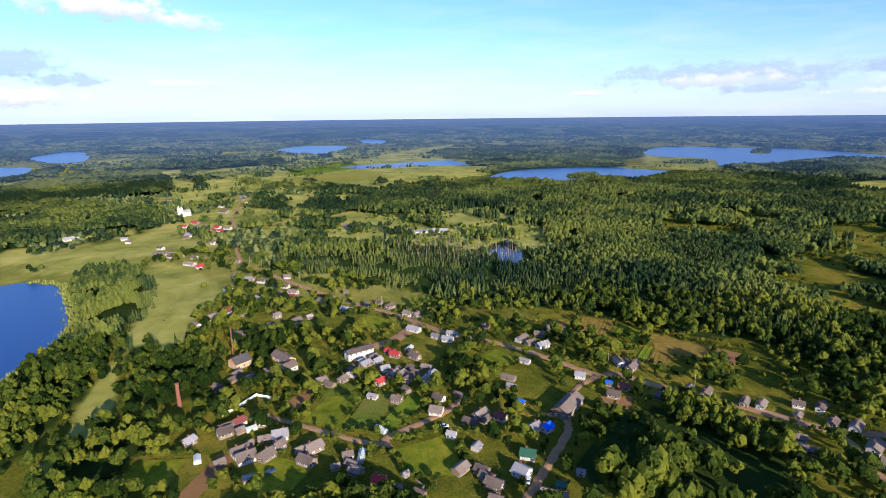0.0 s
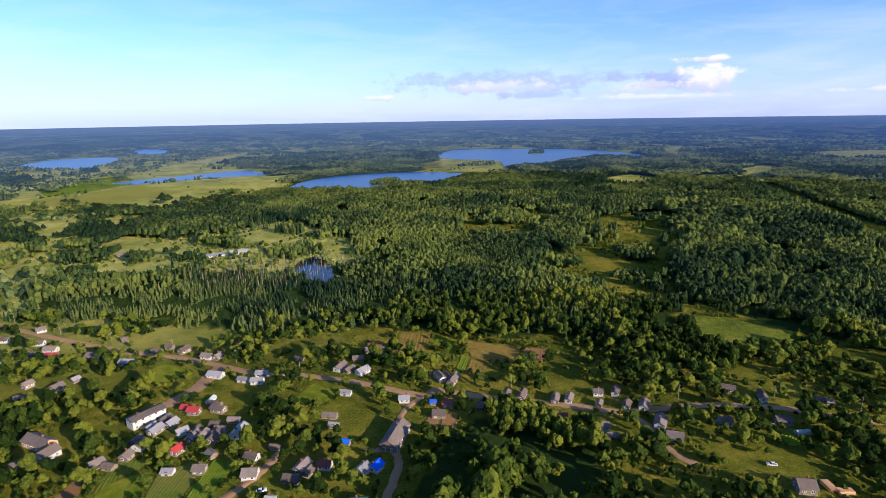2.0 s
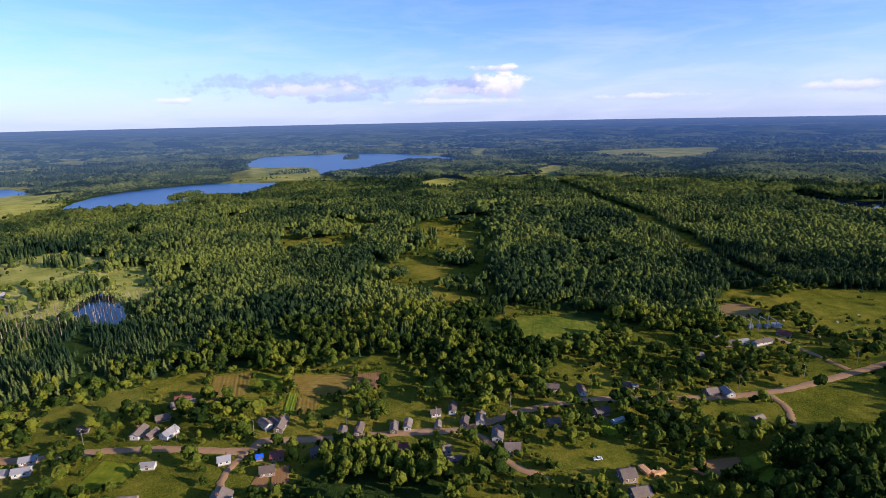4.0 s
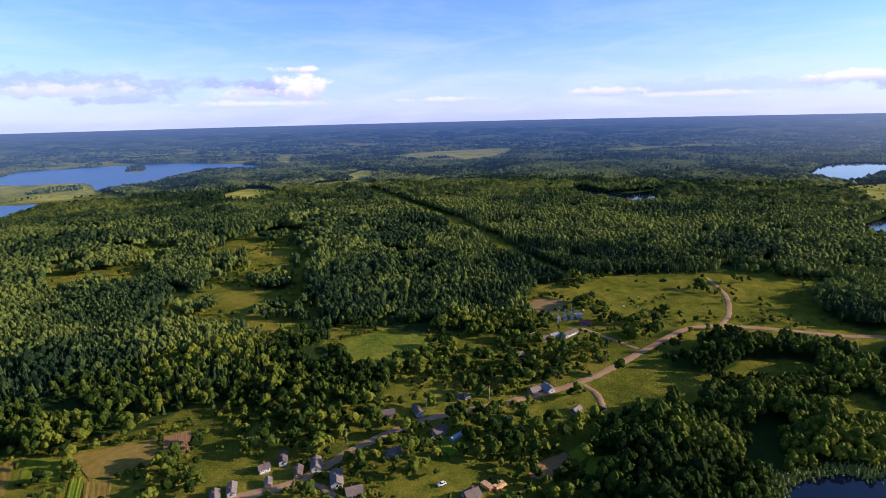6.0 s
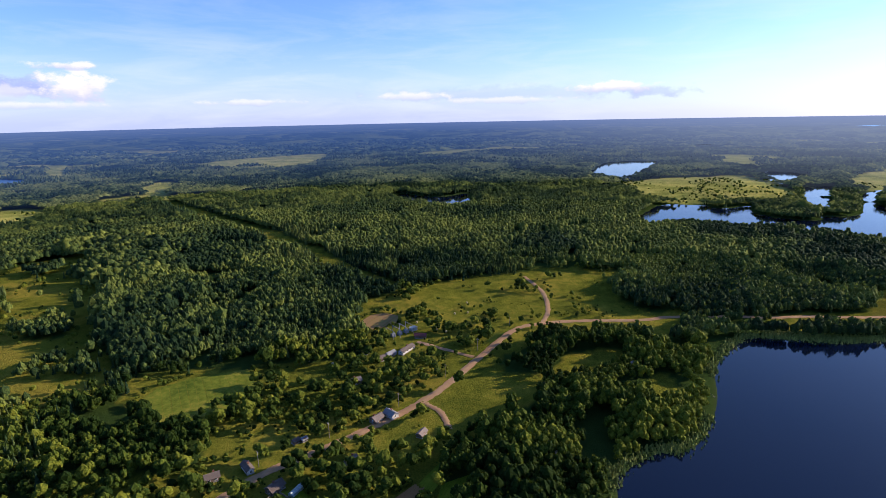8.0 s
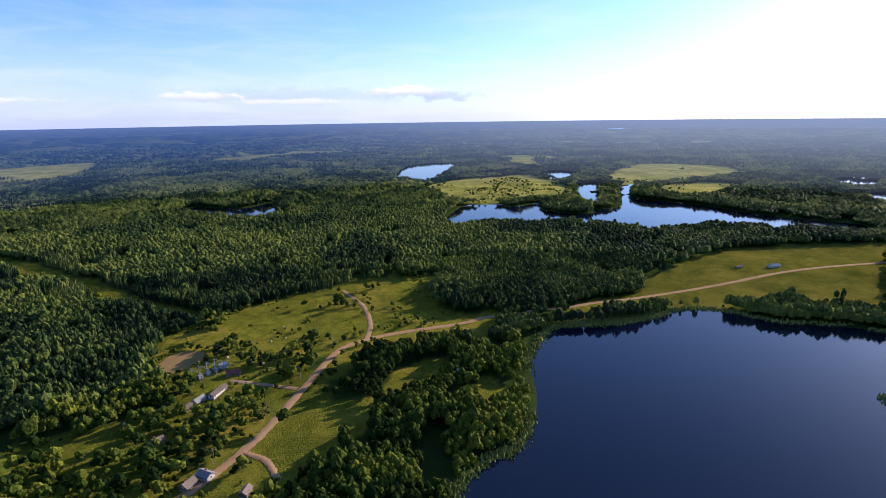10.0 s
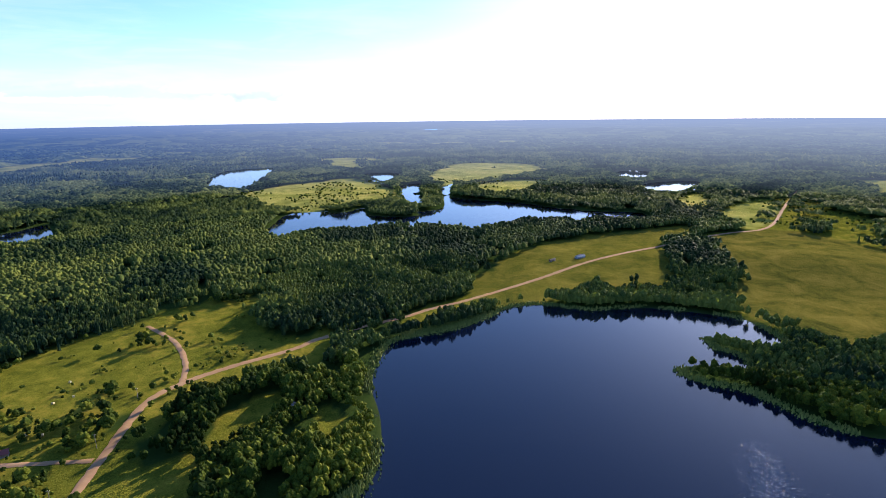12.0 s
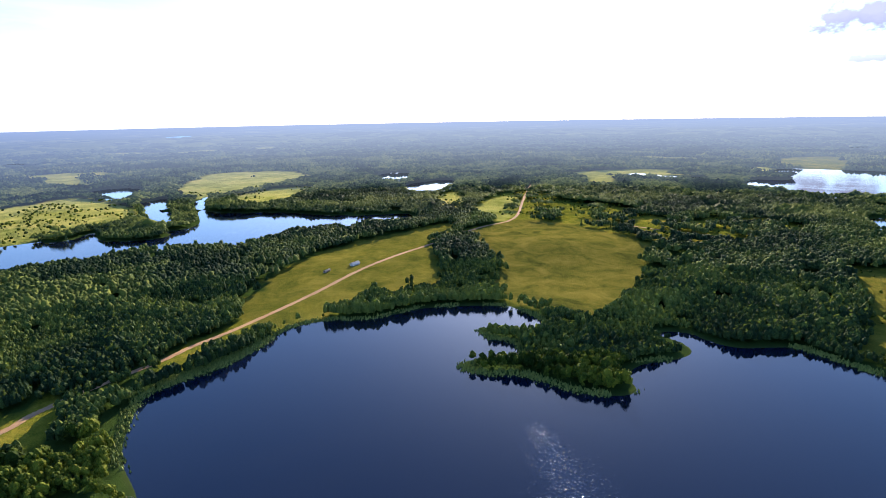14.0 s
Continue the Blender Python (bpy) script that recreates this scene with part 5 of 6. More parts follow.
house(-196.6, 1014.8, -5, 11.2, 8, 1, "sw")
house(-439.1, 626.4, 52, 19.1, 10, 1, "sw")
house(-363.3, 611.9, 22, 7.3, 7, 1, "gw")
house(177.9, 188.8, -42, 8.5, 8, 1, "gt")
house(208.9, 190.4, -20, 7.7, 7, 1, "gt")
house(237.4, 213.6, -48, 7.8, 6, 1, "gt")
house(247.3, 201.3, -129, 10.0, 5, 1, "gw")
house(236.6, 181.3, -21, 9.1, 7, 1, "gt")
house(273.4, 189.4, -32, 4.7, 4, 0.8, "gt")
house(275.9, 186.1, -32, 4.0, 4, 0.7, "st")
house(341.9, 181.1, -46, 6.9, 7, 1, "gt")
house(262.5, 154.5, -20, 7.6, 6, 1, "gw")
house(301.8, 154.5, -28, 8.2, 7, 1, "gt")
house(307.7, 148.1, -124, 9.1, 7, 1, "sw")
house(292.6, 126.6, -16, 7.5, 5, 0.8, "gt")
house(200.2, 143.7, -29, 8.1, 9, 1.2, "gt")
house(193.8, 133.8, -29, 9.3, 8, 1.2, "gt")
house(374.3, 175.4, -42, 7.9, 7, 0.9, "gt")
house(382.1, 170.4, -29, 9.2, 6, 0.9, "sw")
house(390.3, 161.2, -22, 16.7, 6, 1, "gw")
house(414.3, 156.6, -86, 10.3, 6, 0.9, "mt")
house(383.1, 188.4, -17, 5.5, 4, 0.8, "gt")
house(389.1, 5.5, -138, 6.4, 6, 1, "sw")
house(572.1, -379.1, -87, 14.8, 7, 1, "sw")
house(284.3, 56.9, -65, 3.9, 6, 0.9, "st")
house(579.0, -342.0, -79, 11.0, 4, 0.8, "gt")
house(-27.7, 643.7, 16, 25.8, 11, 1, "sw")
house(-3.3, 644.3, 2, 22.7, 11, 1, "sw")
house(-115.2, 699.3, 1, 37.1, 10, 0.8, "gt")
house(-203.0, 1015.1, 23, 6.0, 8, 1, "sw")
house(-135.8, 333.7, 25, 9.0, 6, 0.8, "gt")
house(-116.3, 278.4, 60, 7.0, 5, 0.8, "gt")
house(-120.7, 263.5, -24, 6.0, 5, 0.8, "gt")
house(-99.2, 281.4, 40, 7.0, 5, 0.8, "gw")
house(-52.8, 280.3, 59, 7.0, 6, 0.8, "gt")
house(-48.0, 291.0, 51, 7.0, 5, 0.8, "st")
house(-42.2, 296.9, 50, 7.0, 5, 0.8, "gt")
house(-32.8, 304.6, -28, 7.0, 6, 0.8, "rt")
house(-19.1, 302.6, -41, 8.0, 5, 0.8, "gt")
house(-27.3, 278.3, 64, 7.0, 5, 0.8, "gt")
house(-16.0, 274.6, -25, 7.0, 6, 0.8, "gt")
house(-10.0, 281.3, -25, 7.0, 5, 0.8, "gt")
house(-36.2, 248.0, -23, 6.0, 5, 0.8, "sw")
house(-100.7, 223.2, 37, 8.0, 6, 0.8, "gt")
house(-86.0, 230.1, 9, 7.0, 6, 0.8, "gt")
house(-79.2, 212.5, 19, 7.0, 5, 0.8, "gt")
house(-87.0, 203.2, 39, 9.0, 7, 1, "gw")
house(-60.8, 203.9, 44, 7.0, 5, 0.8, "gt")
house(-37.4, 192.8, -29, 7.0, 5, 0.8, "gt")
house(5.3, 329.7, -21, 8.0, 6, 1, "sw")
house(61.9, 328.1, -18, 8.0, 6, 0.8, "gt")
house(75.8, 342.2, -18, 10.0, 5, 0.95, "mt")
house(34.9, 258.0, -33, 6.0, 4, 0.8, "st")
house(28.4, 343.6, -21, 6.0, 6, 0.8, "gt")
house(18.6, 226.0, 48, 6.0, 5, 0.8, "gt")
house(36.5, 242.0, -33, 7.0, 5, 0.8, "bt")
house(16.3, 184.9, -35, 7.0, 6, 0.8, "gt")
house(53.7, 187.7, -15, 4.0, 4, 0.8, "sw")
house(104.6, 285.6, -85, 8.0, 6, 0.8, "gt")
house(87.1, 261.8, -24, 4.0, 4, 0.8, "bt")
house(152.3, 200.8, -26, 7.0, 5, 0.8, "gt")
house(-337.8, 728.7, -20, 13.0, 8, 0.95, "rt")
house(-310.4, 700.1, -30, 13.0, 8, 0.95, "gt")
house(-293.7, 695.4, -30, 12.0, 8, 1, "rw")
house(-277.3, 687.2, -23, 12.0, 8, 1, "gw")
house(-313.6, 654.8, 45, 10.0, 8, 1, "sw")
house(-306.7, 632.2, 45, 9.0, 7, 0.8, "gt")
house(-259.0, 597.7, -36, 9.0, 7, 1, "gw")
house(-274.0, 598.5, -36, 9.0, 7, 0.8, "gt")
house(-306.2, 573.4, -24, 9.0, 7, 1, "gw")
house(-284.6, 547.9, -24, 9.0, 7, 1, "gw")
house(-277.5, 545.3, -24, 9.0, 7, 1, "sw")
house(-251.5, 532.7, -36, 10.0, 8, 1, "gw")
house(-237.9, 527.7, -36, 10.0, 7, 0.95, "gt")
house(-329.8, 817.9, -21, 13.0, 8, 0.95, "gt")
house(-351.7, 856.0, -21, 13.0, 8, 1, "gw")
house(-323.7, 899.9, -21, 11.0, 8, 1, "gw")
house(-502.7, 1121.4, -25, 17.0, 9, 1, "gw")
house(-354.4, 959.8, -25, 11.0, 8, 1, "sw")
house(-347.4, 945.9, -25, 10.0, 8, 0.95, "gt")
house(-376.2, 626.6, 22, 9.0, 7, 1, "sw")
house(-459.0, 655.8, 52, 23.0, 9, 1, "sw")

# ---- landmarks ----
def on_land(x, y, up=0.0, turn=0.0):
    p = laid(np.array([[x, y]], float), np.array([ground_at(x, y) + up]))[0]
    return pose(p[0], p[1], p[2], 0, 0, turn)


WHITE_WALL = material("white_plaster", [(0.66, 0.65, 0.63), (0.80, 0.79, 0.77)], 1, 0.9)


def church(x, y, turn):
    """A white church with two pointed towers and a pale sheet roof."""
    white, green = WHITE_WALL, ROOFS["s"][0]
    thing = tagged(new("church"), "white plastered village church with two pointed towers", "church")
    thing.matrix_world = on_land(x, y, -0.2, turn) @ Matrix.Diagonal((0.55, 0.55, 0.6, 1))
    part("nave", [(sx * 13, sy * 6.5, z) for z in (0, 10) for sx, sy in ((-1, -1), (1, -1), (1, 1), (-1, 1))] + [(-13, 0, 15), (13, 0, 15)],
         [(0, 1, 5, 4), (1, 2, 6, 9, 5), (2, 3, 7, 6), (3, 0, 4, 8, 7)], white, thing)
    part("roof", [(-13.4, -7.1, 9.6), (13.4, -7.1, 9.6), (13.4, 0, 15.25), (-13.4, 0, 15.25), (13.4, 7.1, 9.6), (-13.4, 7.1, 9.6)],
         [(0, 1, 2, 3), (3, 2, 4, 5)], green, thing, "pale sheet church roof")
    for s in (-1, 1):
        tower = part("tower", *boxes((-16, s * 6 - 2.6, 0, -10.8, s * 6 + 2.6, 17), (-16.3, s * 6 - 2.9, 11.5, -10.5, s * 6 + 2.9, 12.0)), white, thing)
        part("spire", [(-16.3, s * 6 - 2.9, 17), (-10.5, s * 6 - 2.9, 17), (-10.5, s * 6 + 2.9, 17), (-16.3, s * 6 + 2.9, 17), (-13.4, s * 6, 27)],
             [(0, 1, 4), (1, 2, 4), (2, 3, 4), (3, 0, 4), (3, 2, 1, 0)], white, tower)


def tube(points, radius, sides=6):
    """A tapering tube through (x, y, z, scale) points."""
    v, f = [], []
    for x, y, z, k in points:
        v += [(x + radius * k * math.cos(6.2832 * i / sides), y + radius * k * math.sin(6.2832 * i / sides), z) for i in range(sides)]
    for r in range(len(points) - 1):
        for i in range(sides):
            j = (i + 1) % sides
            f.append((r * sides + i, r * sides + j, (r + 1) * sides + j, (r + 1) * sides + i))
    f.append(tuple(range(sides))[::-1])
    f.append(tuple((len(points) - 1) * sides + i for i in range(sides)))
    return v, f


def stack(x, y, tall, radius, label):
    thing = tagged(new("chimney_stack"), label, "chimney")
    thing.matrix_world = on_land(x, y, -0.2)
    part("shaft", *tube([(0, 0, 0, 1.25), (0, 0, tall * 0.3, 1.05), (0, 0, tall, 0.8)], radius, 10), BRICK, thing)
    part("rim", *tube([(0, 0, tall - 0.5, 1.0), (0, 0, tall + 0.2, 1.0)], radius, 10), BRICK, thing)


church(-375, 782, 60)
TOWER = (-132.4, 245.0)
stack(-132.4, 245.0, 13, 0.95, "old red brick tower among the trees")
stack(-126.9, 302.4, 19, 0.3, "tall thin boiler chimney beside the school")

POLE_WOOD = material("pole_wood", [(0.16, 0.13, 0.10), (0.30, 0.26, 0.21)], 0.6, 0.9)


def pole_thing():
    thing = tagged(new("power_pole"), "grey wooden power pole with a cross arm", "pole", "power poles along the road")
    part("shaft", *tube([(0, 0, -0.5, 1.0), (0, 0, 9.0, 0.7)], 0.17), POLE_WOOD, thing)
    part("cross_arm", *box(-0.9, -0.07, 8.3, 0.9, 0.07, 8.45), POLE_WOOD, thing)
    for s in (-0.75, 0.0, 0.75):
        part("insulator", *tube([(s, 0, 8.45, 1), (s, 0, 8.75, 0.6)], 0.07), FRAME, thing)
    return thing


first = pole_thing()
line = ROAD_LINES["main_road"]
spots, run = [], 0.0
for a, b in zip(line[:-1], line[1:]):
    run += float(np.linalg.norm(b - a))
    if run > 42 and a[1] > 60 and a[1] < 520:
        d = (b - a) / (np.linalg.norm(b - a) + 1e-9)
        spots.append((a[0] - d[1] * 6.5, a[1] + d[0] * 6.5, math.degrees(math.atan2(d[1], d[0])) + 90))
        run = 0.0
first.matrix_world = on_land(*spots[0][:2], 0, spots[0][2])
for x, y, turn in spots[1:]:
    copy_thing(first, on_land(x, y, 0, turn))


def bale_thing():
    thing = tagged(new("hay_bale"), "round straw-coloured hay bale on the mown meadow", "hay bale", "hay bales on the meadow")
    n = 12
    v = [(x, 0.75 * k * math.cos(6.2832 * i / n), 0.75 + 0.75 * k * math.sin(6.2832 * i / n)) for x, k in ((-0.65, 0.9), (-0.55, 1), (0.55, 1), (0.65, 0.9)) for i in range(n)]
    f = [(r * n + i, r * n + (i + 1) % n, (r + 1) * n + (i + 1) % n, (r + 1) * n + i) for r in range(3) for i in range(n)]
    f += [tuple(range(n))[::-1], tuple(3 * n + i for i in range(n))]
    part("roll", v, f, BALE, thing)
    return thing


BALE = material("straw", [(0.45, 0.36, 0.18), (0.62, 0.52, 0.30)], 0.3, 0.95)
bale = bale_thing()
BALES = [(366.0, 224.6), (364.1, 206.4), (494.6, 133.6), (426.3, 139.2), (440.9, 166.0), (430.7, 147.5), (465.3, 139.4), (469.5, 129.0)]
bale.matrix_world = on_land(*BALES[0], 0, 20)
for i, (x, y) in enumerate(BALES[1:]):
    copy_thing(bale, on_land(x, y, 0, 47 * i))


def fence(points, tall, mat, label):
    """Posts and boards along a line; each panel is a board of its own."""
    thing = tagged(new("fence"), label, "fence", "yard fences")
    p = np.array(points, float)
    thing.matrix_world = on_land(*p[0])
    o = thing.matrix_world.translation
    for a, b in zip(p[:-1], p[1:]):
        n = max(1, int(np.linalg.norm(b - a) / 2.6))
        turn = math.degrees(math.atan2(b[1] - a[1], b[0] - a[0]))
        step = float(np.linalg.norm(b - a)) / n
        for i in range(n):
            q = a + (b - a) * (i + 0.5) / n
            z = ground_at(*q) - o.z
            part("board", *box(-step / 2 + 0.05, -0.04, 0.15, step / 2 - 0.05, 0.04, tall), mat, thing, at=pose(q[0] - o.x, q[1] - o.y, z, 0, 0, turn))
            part("post", *box(-0.06, -0.1, -0.2, 0.06, 0.0, tall + 0.1), mat, thing, at=pose(*(a + (b - a) * i / n - [o.x, o.y]), z, 0, 0, turn))


fence([(-107, 234), (-102, 243), (-97, 254), (-87, 250)], 1.7, FRAME, "white board fence round a farmyard")
fence([(-11, 176), (-8, 180), (-12, 184)], 1.2, POLE_WOOD, "grey picket fence round a garden")
fence([(220, 182), (236, 181), (231, 170)], 1.2, POLE_WOOD, "grey picket fence round a garden")


def substation(x, y, turn):
    thing = tagged(new("substation"), "small electric substation with pale steel portals and boxes", "substation")
    thing.matrix_world = on_land(x, y, 0, turn)
    steel = ROOFS["s"][0]
    for i in range(4):
        for s in (-5, 5):
            part("post", *box(-9 + 6 * i - 0.15, s - 0.15, -0.3, -9 + 6 * i + 0.15, s + 0.15, 7), steel, thing)
        part("beam", *box(-9 + 6 * i - 0.15, -5.6, 6.6, -9 + 6 * i + 0.15, 5.6, 6.9), steel, thing)
    for i in range(3):
        part("transformer", *boxes((-7.5 + 6 * i, -1.4, 0, -4.5 + 6 * i, 1.4, 2.4), (-7.2 + 6 * i, -0.3, 2.4, -6.8 + 6 * i, 0.3, 3.4), (-5.2 + 6 * i, -0.3, 2.4, -4.8 + 6 * i, 0.3, 3.4)), steel, thing)
    part("cabin", *boxes((10, -2, 0, 15, 2, 2.8), (9.7, -2.3, 2.8, 15.3, 2.3, 3.05)), WALLS["w"][0], thing)


substation(417.2, 173.6, -40)


def lumber(x, y, turn):
    thing = tagged(new("lumber_stack"), "stack of fresh orange sawn boards in the yard", "lumber")
    thing.matrix_world = on_land(x, y, 0, turn)
    wood = material("fresh_boards", [(0.52, 0.27, 0.11), (0.72, 0.45, 0.22)], 0.4, 0.8, island=0.6)
    for r in range(5):
        for i in range(6):
            part("board", *box(-3.2 + 0.2 * ((r * 7 + i * 3) % 4), -1.5 + 0.5 * i, 0.1 + 0.32 * r, 3.0, -1.5 + 0.5 * i + 0.42, 0.36 + 0.32 * r), wood, thing)


def boat(x, y, turn):
    thing = tagged(new("rowing_boat"), "small grey rowing boat at the reedy shore", "boat")
    thing.matrix_world = pose(x, y, -0.5, 0, 0, turn)
    v = [(-2, -0.55, 0.5), (0, -0.75, 0.45), (1.4, -0.5, 0.5), (2.2, 0, 0.65), (1.4, 0.5, 0.5), (0, 0.75, 0.45), (-2, 0.55, 0.5),
         (-1.8, -0.4, 0), (0, -0.5, -0.05), (1.2, -0.3, 0), (1.9, 0, 0.1), (1.2, 0.3, 0), (0, 0.5, -0.05), (-1.8, 0.4, 0)]
    f = [(i, i + 1, i + 8, i + 7) for i in range(6)] + [(6, 0, 7, 13), (7, 8, 9, 10, 11, 12, 13)]
    part("hull", v, f, POLE_WOOD, thing)
    for s in (-1.0, 0.4):
        part("bench", *box(s - 0.15, -0.6, 0.3, s + 0.15, 0.6, 0.36), POLE_WOOD, thing)


lumber(210.6, 141.2, 70)
lumber(213.5, 136.8, -20)
boat(359.1, -34.0, 20)


def car(x, y, turn, paint, label):
    """A small parked car: body, glazed cabin and four wheels."""
    thing = tagged(new("car"), label, "car", "parked cars")
    thing.matrix_world = on_land(x, y, 0.35, turn)
    part("body", [(-2.0, -0.8, 0.3), (2.0, -0.8, 0.3), (2.0, 0.8, 0.3), (-2.0, 0.8, 0.3), (-2.05, -0.82, 0.75), (2.05, -0.82, 0.7), (2.05, 0.82, 0.7), (-2.05, 0.82, 0.75), (-1.9, -0.78, 0.95), (1.9, -0.78, 0.9), (1.9, 0.78, 0.9), (-1.9, 0.78, 0.95)],
         [(3, 2, 1, 0), (0, 1, 5, 4), (1, 2, 6, 5), (2, 3, 7, 6), (3, 0, 4, 7), (4, 5, 9, 8), (5, 6, 10, 9), (6, 7, 11, 10), (7, 4, 8, 11), (8, 9, 10, 11)], paint, thing)
    part("cabin", [(-1.6, -0.72, 0.92), (0.9, -0.72, 0.92), (0.9, 0.72, 0.92), (-1.6, 0.72, 0.92), (-1.1, -0.6, 1.42), (0.3, -0.6, 1.42), (0.3, 0.6, 1.42), (-1.1, 0.6, 1.42)],
         [(0, 1, 5, 4), (1, 2, 6, 5), (2, 3, 7, 6), (3, 0, 4, 7), (4, 5, 6, 7)], PANE, thing, "dark car windows")
    part("roof_panel", *box(-1.1, -0.6, 1.42, 0.3, 0.6, 1.47), paint, thing)
    for sx in (-1.25, 1.25):
        for sy in (-0.75, 0.75):
            n = 10
            v = [(sx + 0.32 * math.cos(6.2832 * i / n), sy + o, 0.32 + 0.32 * math.sin(6.2832 * i / n)) for o in (-0.1, 0.1) for i in range(n)]
            part("wheel", v, [(i, (i + 1) % n, n + (i + 1) % n, n + i) for i in range(n)] + [tuple(range(n))[::-1], tuple(n + i for i in range(n))], ROOFS["d"][0], thing)


def greenhouse(x, y, turn, long):
    """A garden greenhouse of pale film on a timber frame."""
    thing = tagged(new("greenhouse"), "small garden greenhouse of pale film on timber", "greenhouse", "garden greenhouses")
    thing.matrix_world = on_land(x, y, 0.05, turn)
    a = long / 2
    part("film", [(-a, -1.4, 0), (a, -1.4, 0), (-a, -1.4, 1.5), (a, -1.4, 1.5), (-a, 0, 2.3), (a, 0, 2.3), (-a, 1.4, 1.5), (a, 1.4, 1.5), (-a, 1.4, 0), (a, 1.4, 0)],
         [(0, 1, 3, 2), (2, 3, 5, 4), (4, 5, 7, 6), (6, 7, 9, 8), (0, 2, 4, 6, 8), (1, 9, 7, 5, 3)], FILM, thing)
    for i in range(int(long / 1.5) + 1):
        x0 = -a + i * 1.5
        bend = [(-1.41, 0, -1.46, 0), (-1.41, 1.51, -1.46, 1.54), (0, 2.31, 0, 2.37), (1.41, 1.51, 1.46, 1.54), (1.41, 0, 1.46, 0)]
        v = [p for yi, zi, yo, zo in bend for p in ((x0 - 0.04, yi, zi), (x0 + 0.04, yi, zi), (x0 + 0.04, yo, zo), (x0 - 0.04, yo, zo))]
        f = [(4 * k + a, 4 * k + (a + 1) % 4, 4 * k + 4 + (a + 1) % 4, 4 * k + 4 + a) for k in range(4) for a in range(4)]
        part("rib", v, f + [(0, 1, 2, 3), (19, 18, 17, 16)], FRAME, thing)


FILM = material("pale_film", [(0.30, 0.36, 0.34), (0.48, 0.52, 0.50)], 1, 0.35)
WHITE_PAINT = material("white_paint", [(0.60, 0.60, 0.60), (0.75, 0.75, 0.74)], 1, 0.35)
BLUE_PAINT = material("dark_blue_paint", [(0.03, 0.05, 0.12), (0.05, 0.08, 0.18)], 1, 0.35)
car(-0.2, 220.9, 0, WHITE_PAINT, "white car parked on the grass beside a yard")
car(-69.8, 189.4, 37, BLUE_PAINT, "dark blue car parked on the grass beside a yard")
car(32.2, 183.3, 74, WHITE_PAINT, "white car parked on the grass beside a yard")
car(23.1, 213.8, 111, BLUE_PAINT, "dark blue car parked on the grass beside a yard")
car(201.6, 159.0, 148, WHITE_PAINT, "white car parked on the grass beside a yard")
car(-90.0, 231.2, 185, BLUE_PAINT, "dark blue car parked on the grass beside a yard")
greenhouse(-88.6, 221.7, 40, 5.0)
greenhouse(-21.5, 309.3, 65, 6.5)
greenhouse(-34.9, 198.7, 90, 8.0)
greenhouse(-103.4, 199.1, 115, 5.0)
greenhouse(-28.8, 218.3, 140, 6.5)
greenhouse(237.3, 171.3, 165, 8.0)

# ---- trees of the village, meadows and shores ----
def clear_of_things(q, extra=0.0):
    """Which points keep off roads, houses, plots and water."""
    ok = road_gap(q, 14.0) > 1.5 + extra
    for x, y, r in HOMES:
        ok &= np.hypot(q[:, 0] - x, q[:, 1] - y) > r + extra
    for c in PLOTS:
        ok &= ~inside(q, c)
    return ok & (shore(q, 6.0) > 2.0) & (np.hypot(q[:, 0] - TOWER[0], q[:, 1] - TOWER[1]) > 7)


def tree_thing(seed):
    """A broad garden tree 1 m high, to be scaled: trunk with limbs, leafy crown."""
    rnd = np.random.RandomState(seed)
    thing = new("tree")
    tagged(thing, "leafy green broad-leaved tree with an uneven crown", "tree", "garden trees")
    tv, tf = join([prism(0.022, 0.012, 0.0, 0.5, 6)] + [(v @ np.array(Euler((rnd.uniform(0.4, 0.9), 0, rnd.uniform(0, 6.28))).to_matrix()).T + [0, 0, 0.28 + 0.05 * i], f)
                                                           for i, (v, f) in enumerate([prism(0.010, 0.004, 0.0, 0.33, 4)] * 4)])
    part("trunk", tv, tf, BARK, thing)
    cv, cf = broad_near(seed + 50, 170)
    crown = part("crown", cv, cf, LEAF, thing)
    crown.data.attributes.new("tint", "FLOAT", "POINT").data.foreach_set("value", np.full(len(cv), rnd.uniform(0.25, 0.75), np.float32))
    return thing


def build_wavelets():
    """A strip of small tilted wave faces on the lake."""
    rnd = np.random.RandomState(8)
    n = 4800
    along = rnd.uniform(0, 1, n) ** 0.6
    mid = np.array([236.0, -208.0]) + along[:, None] * np.array([-92.0, 92.0])
    q = mid + np.array([0.71, 0.71]) * (rnd.normal(size=n) * (3.0 + 15 * along))[:, None]
    tilt = rnd.normal(size=(n, 2)) * (0.09 + 0.10 * along)[:, None]
    turn = rnd.uniform(0, 6.28, n)
    s = rnd.uniform(0.24, 0.55, n)
    V = []
    for a in (0, 1, 2, 3):
        dx, dy = np.cos(turn + a * 1.5708) * s * (1.4 if a % 2 else 0.8), np.sin(turn + a * 1.5708) * s * (1.4 if a % 2 else 0.8)
        V.append(np.column_stack([q[:, 0] + dx, q[:, 1] + dy, -0.40 - tilt[:, 0] * dx - tilt[:, 1] * dy]))
    v = np.stack(V, 1).reshape(-1, 3)
    f = np.arange(4 * n).reshape(n, 4)
    ob = mesh_object("wavelets", v, f, WAVE)
    tagged(ob, "glittering wavelets on the dark lake water", "water", kind="stuff")


WAVE = material("wave_water", [(0.006, 0.012, 0.035), (0.005, 0.009, 0.024)], 5, 0.04, spec=0.5)


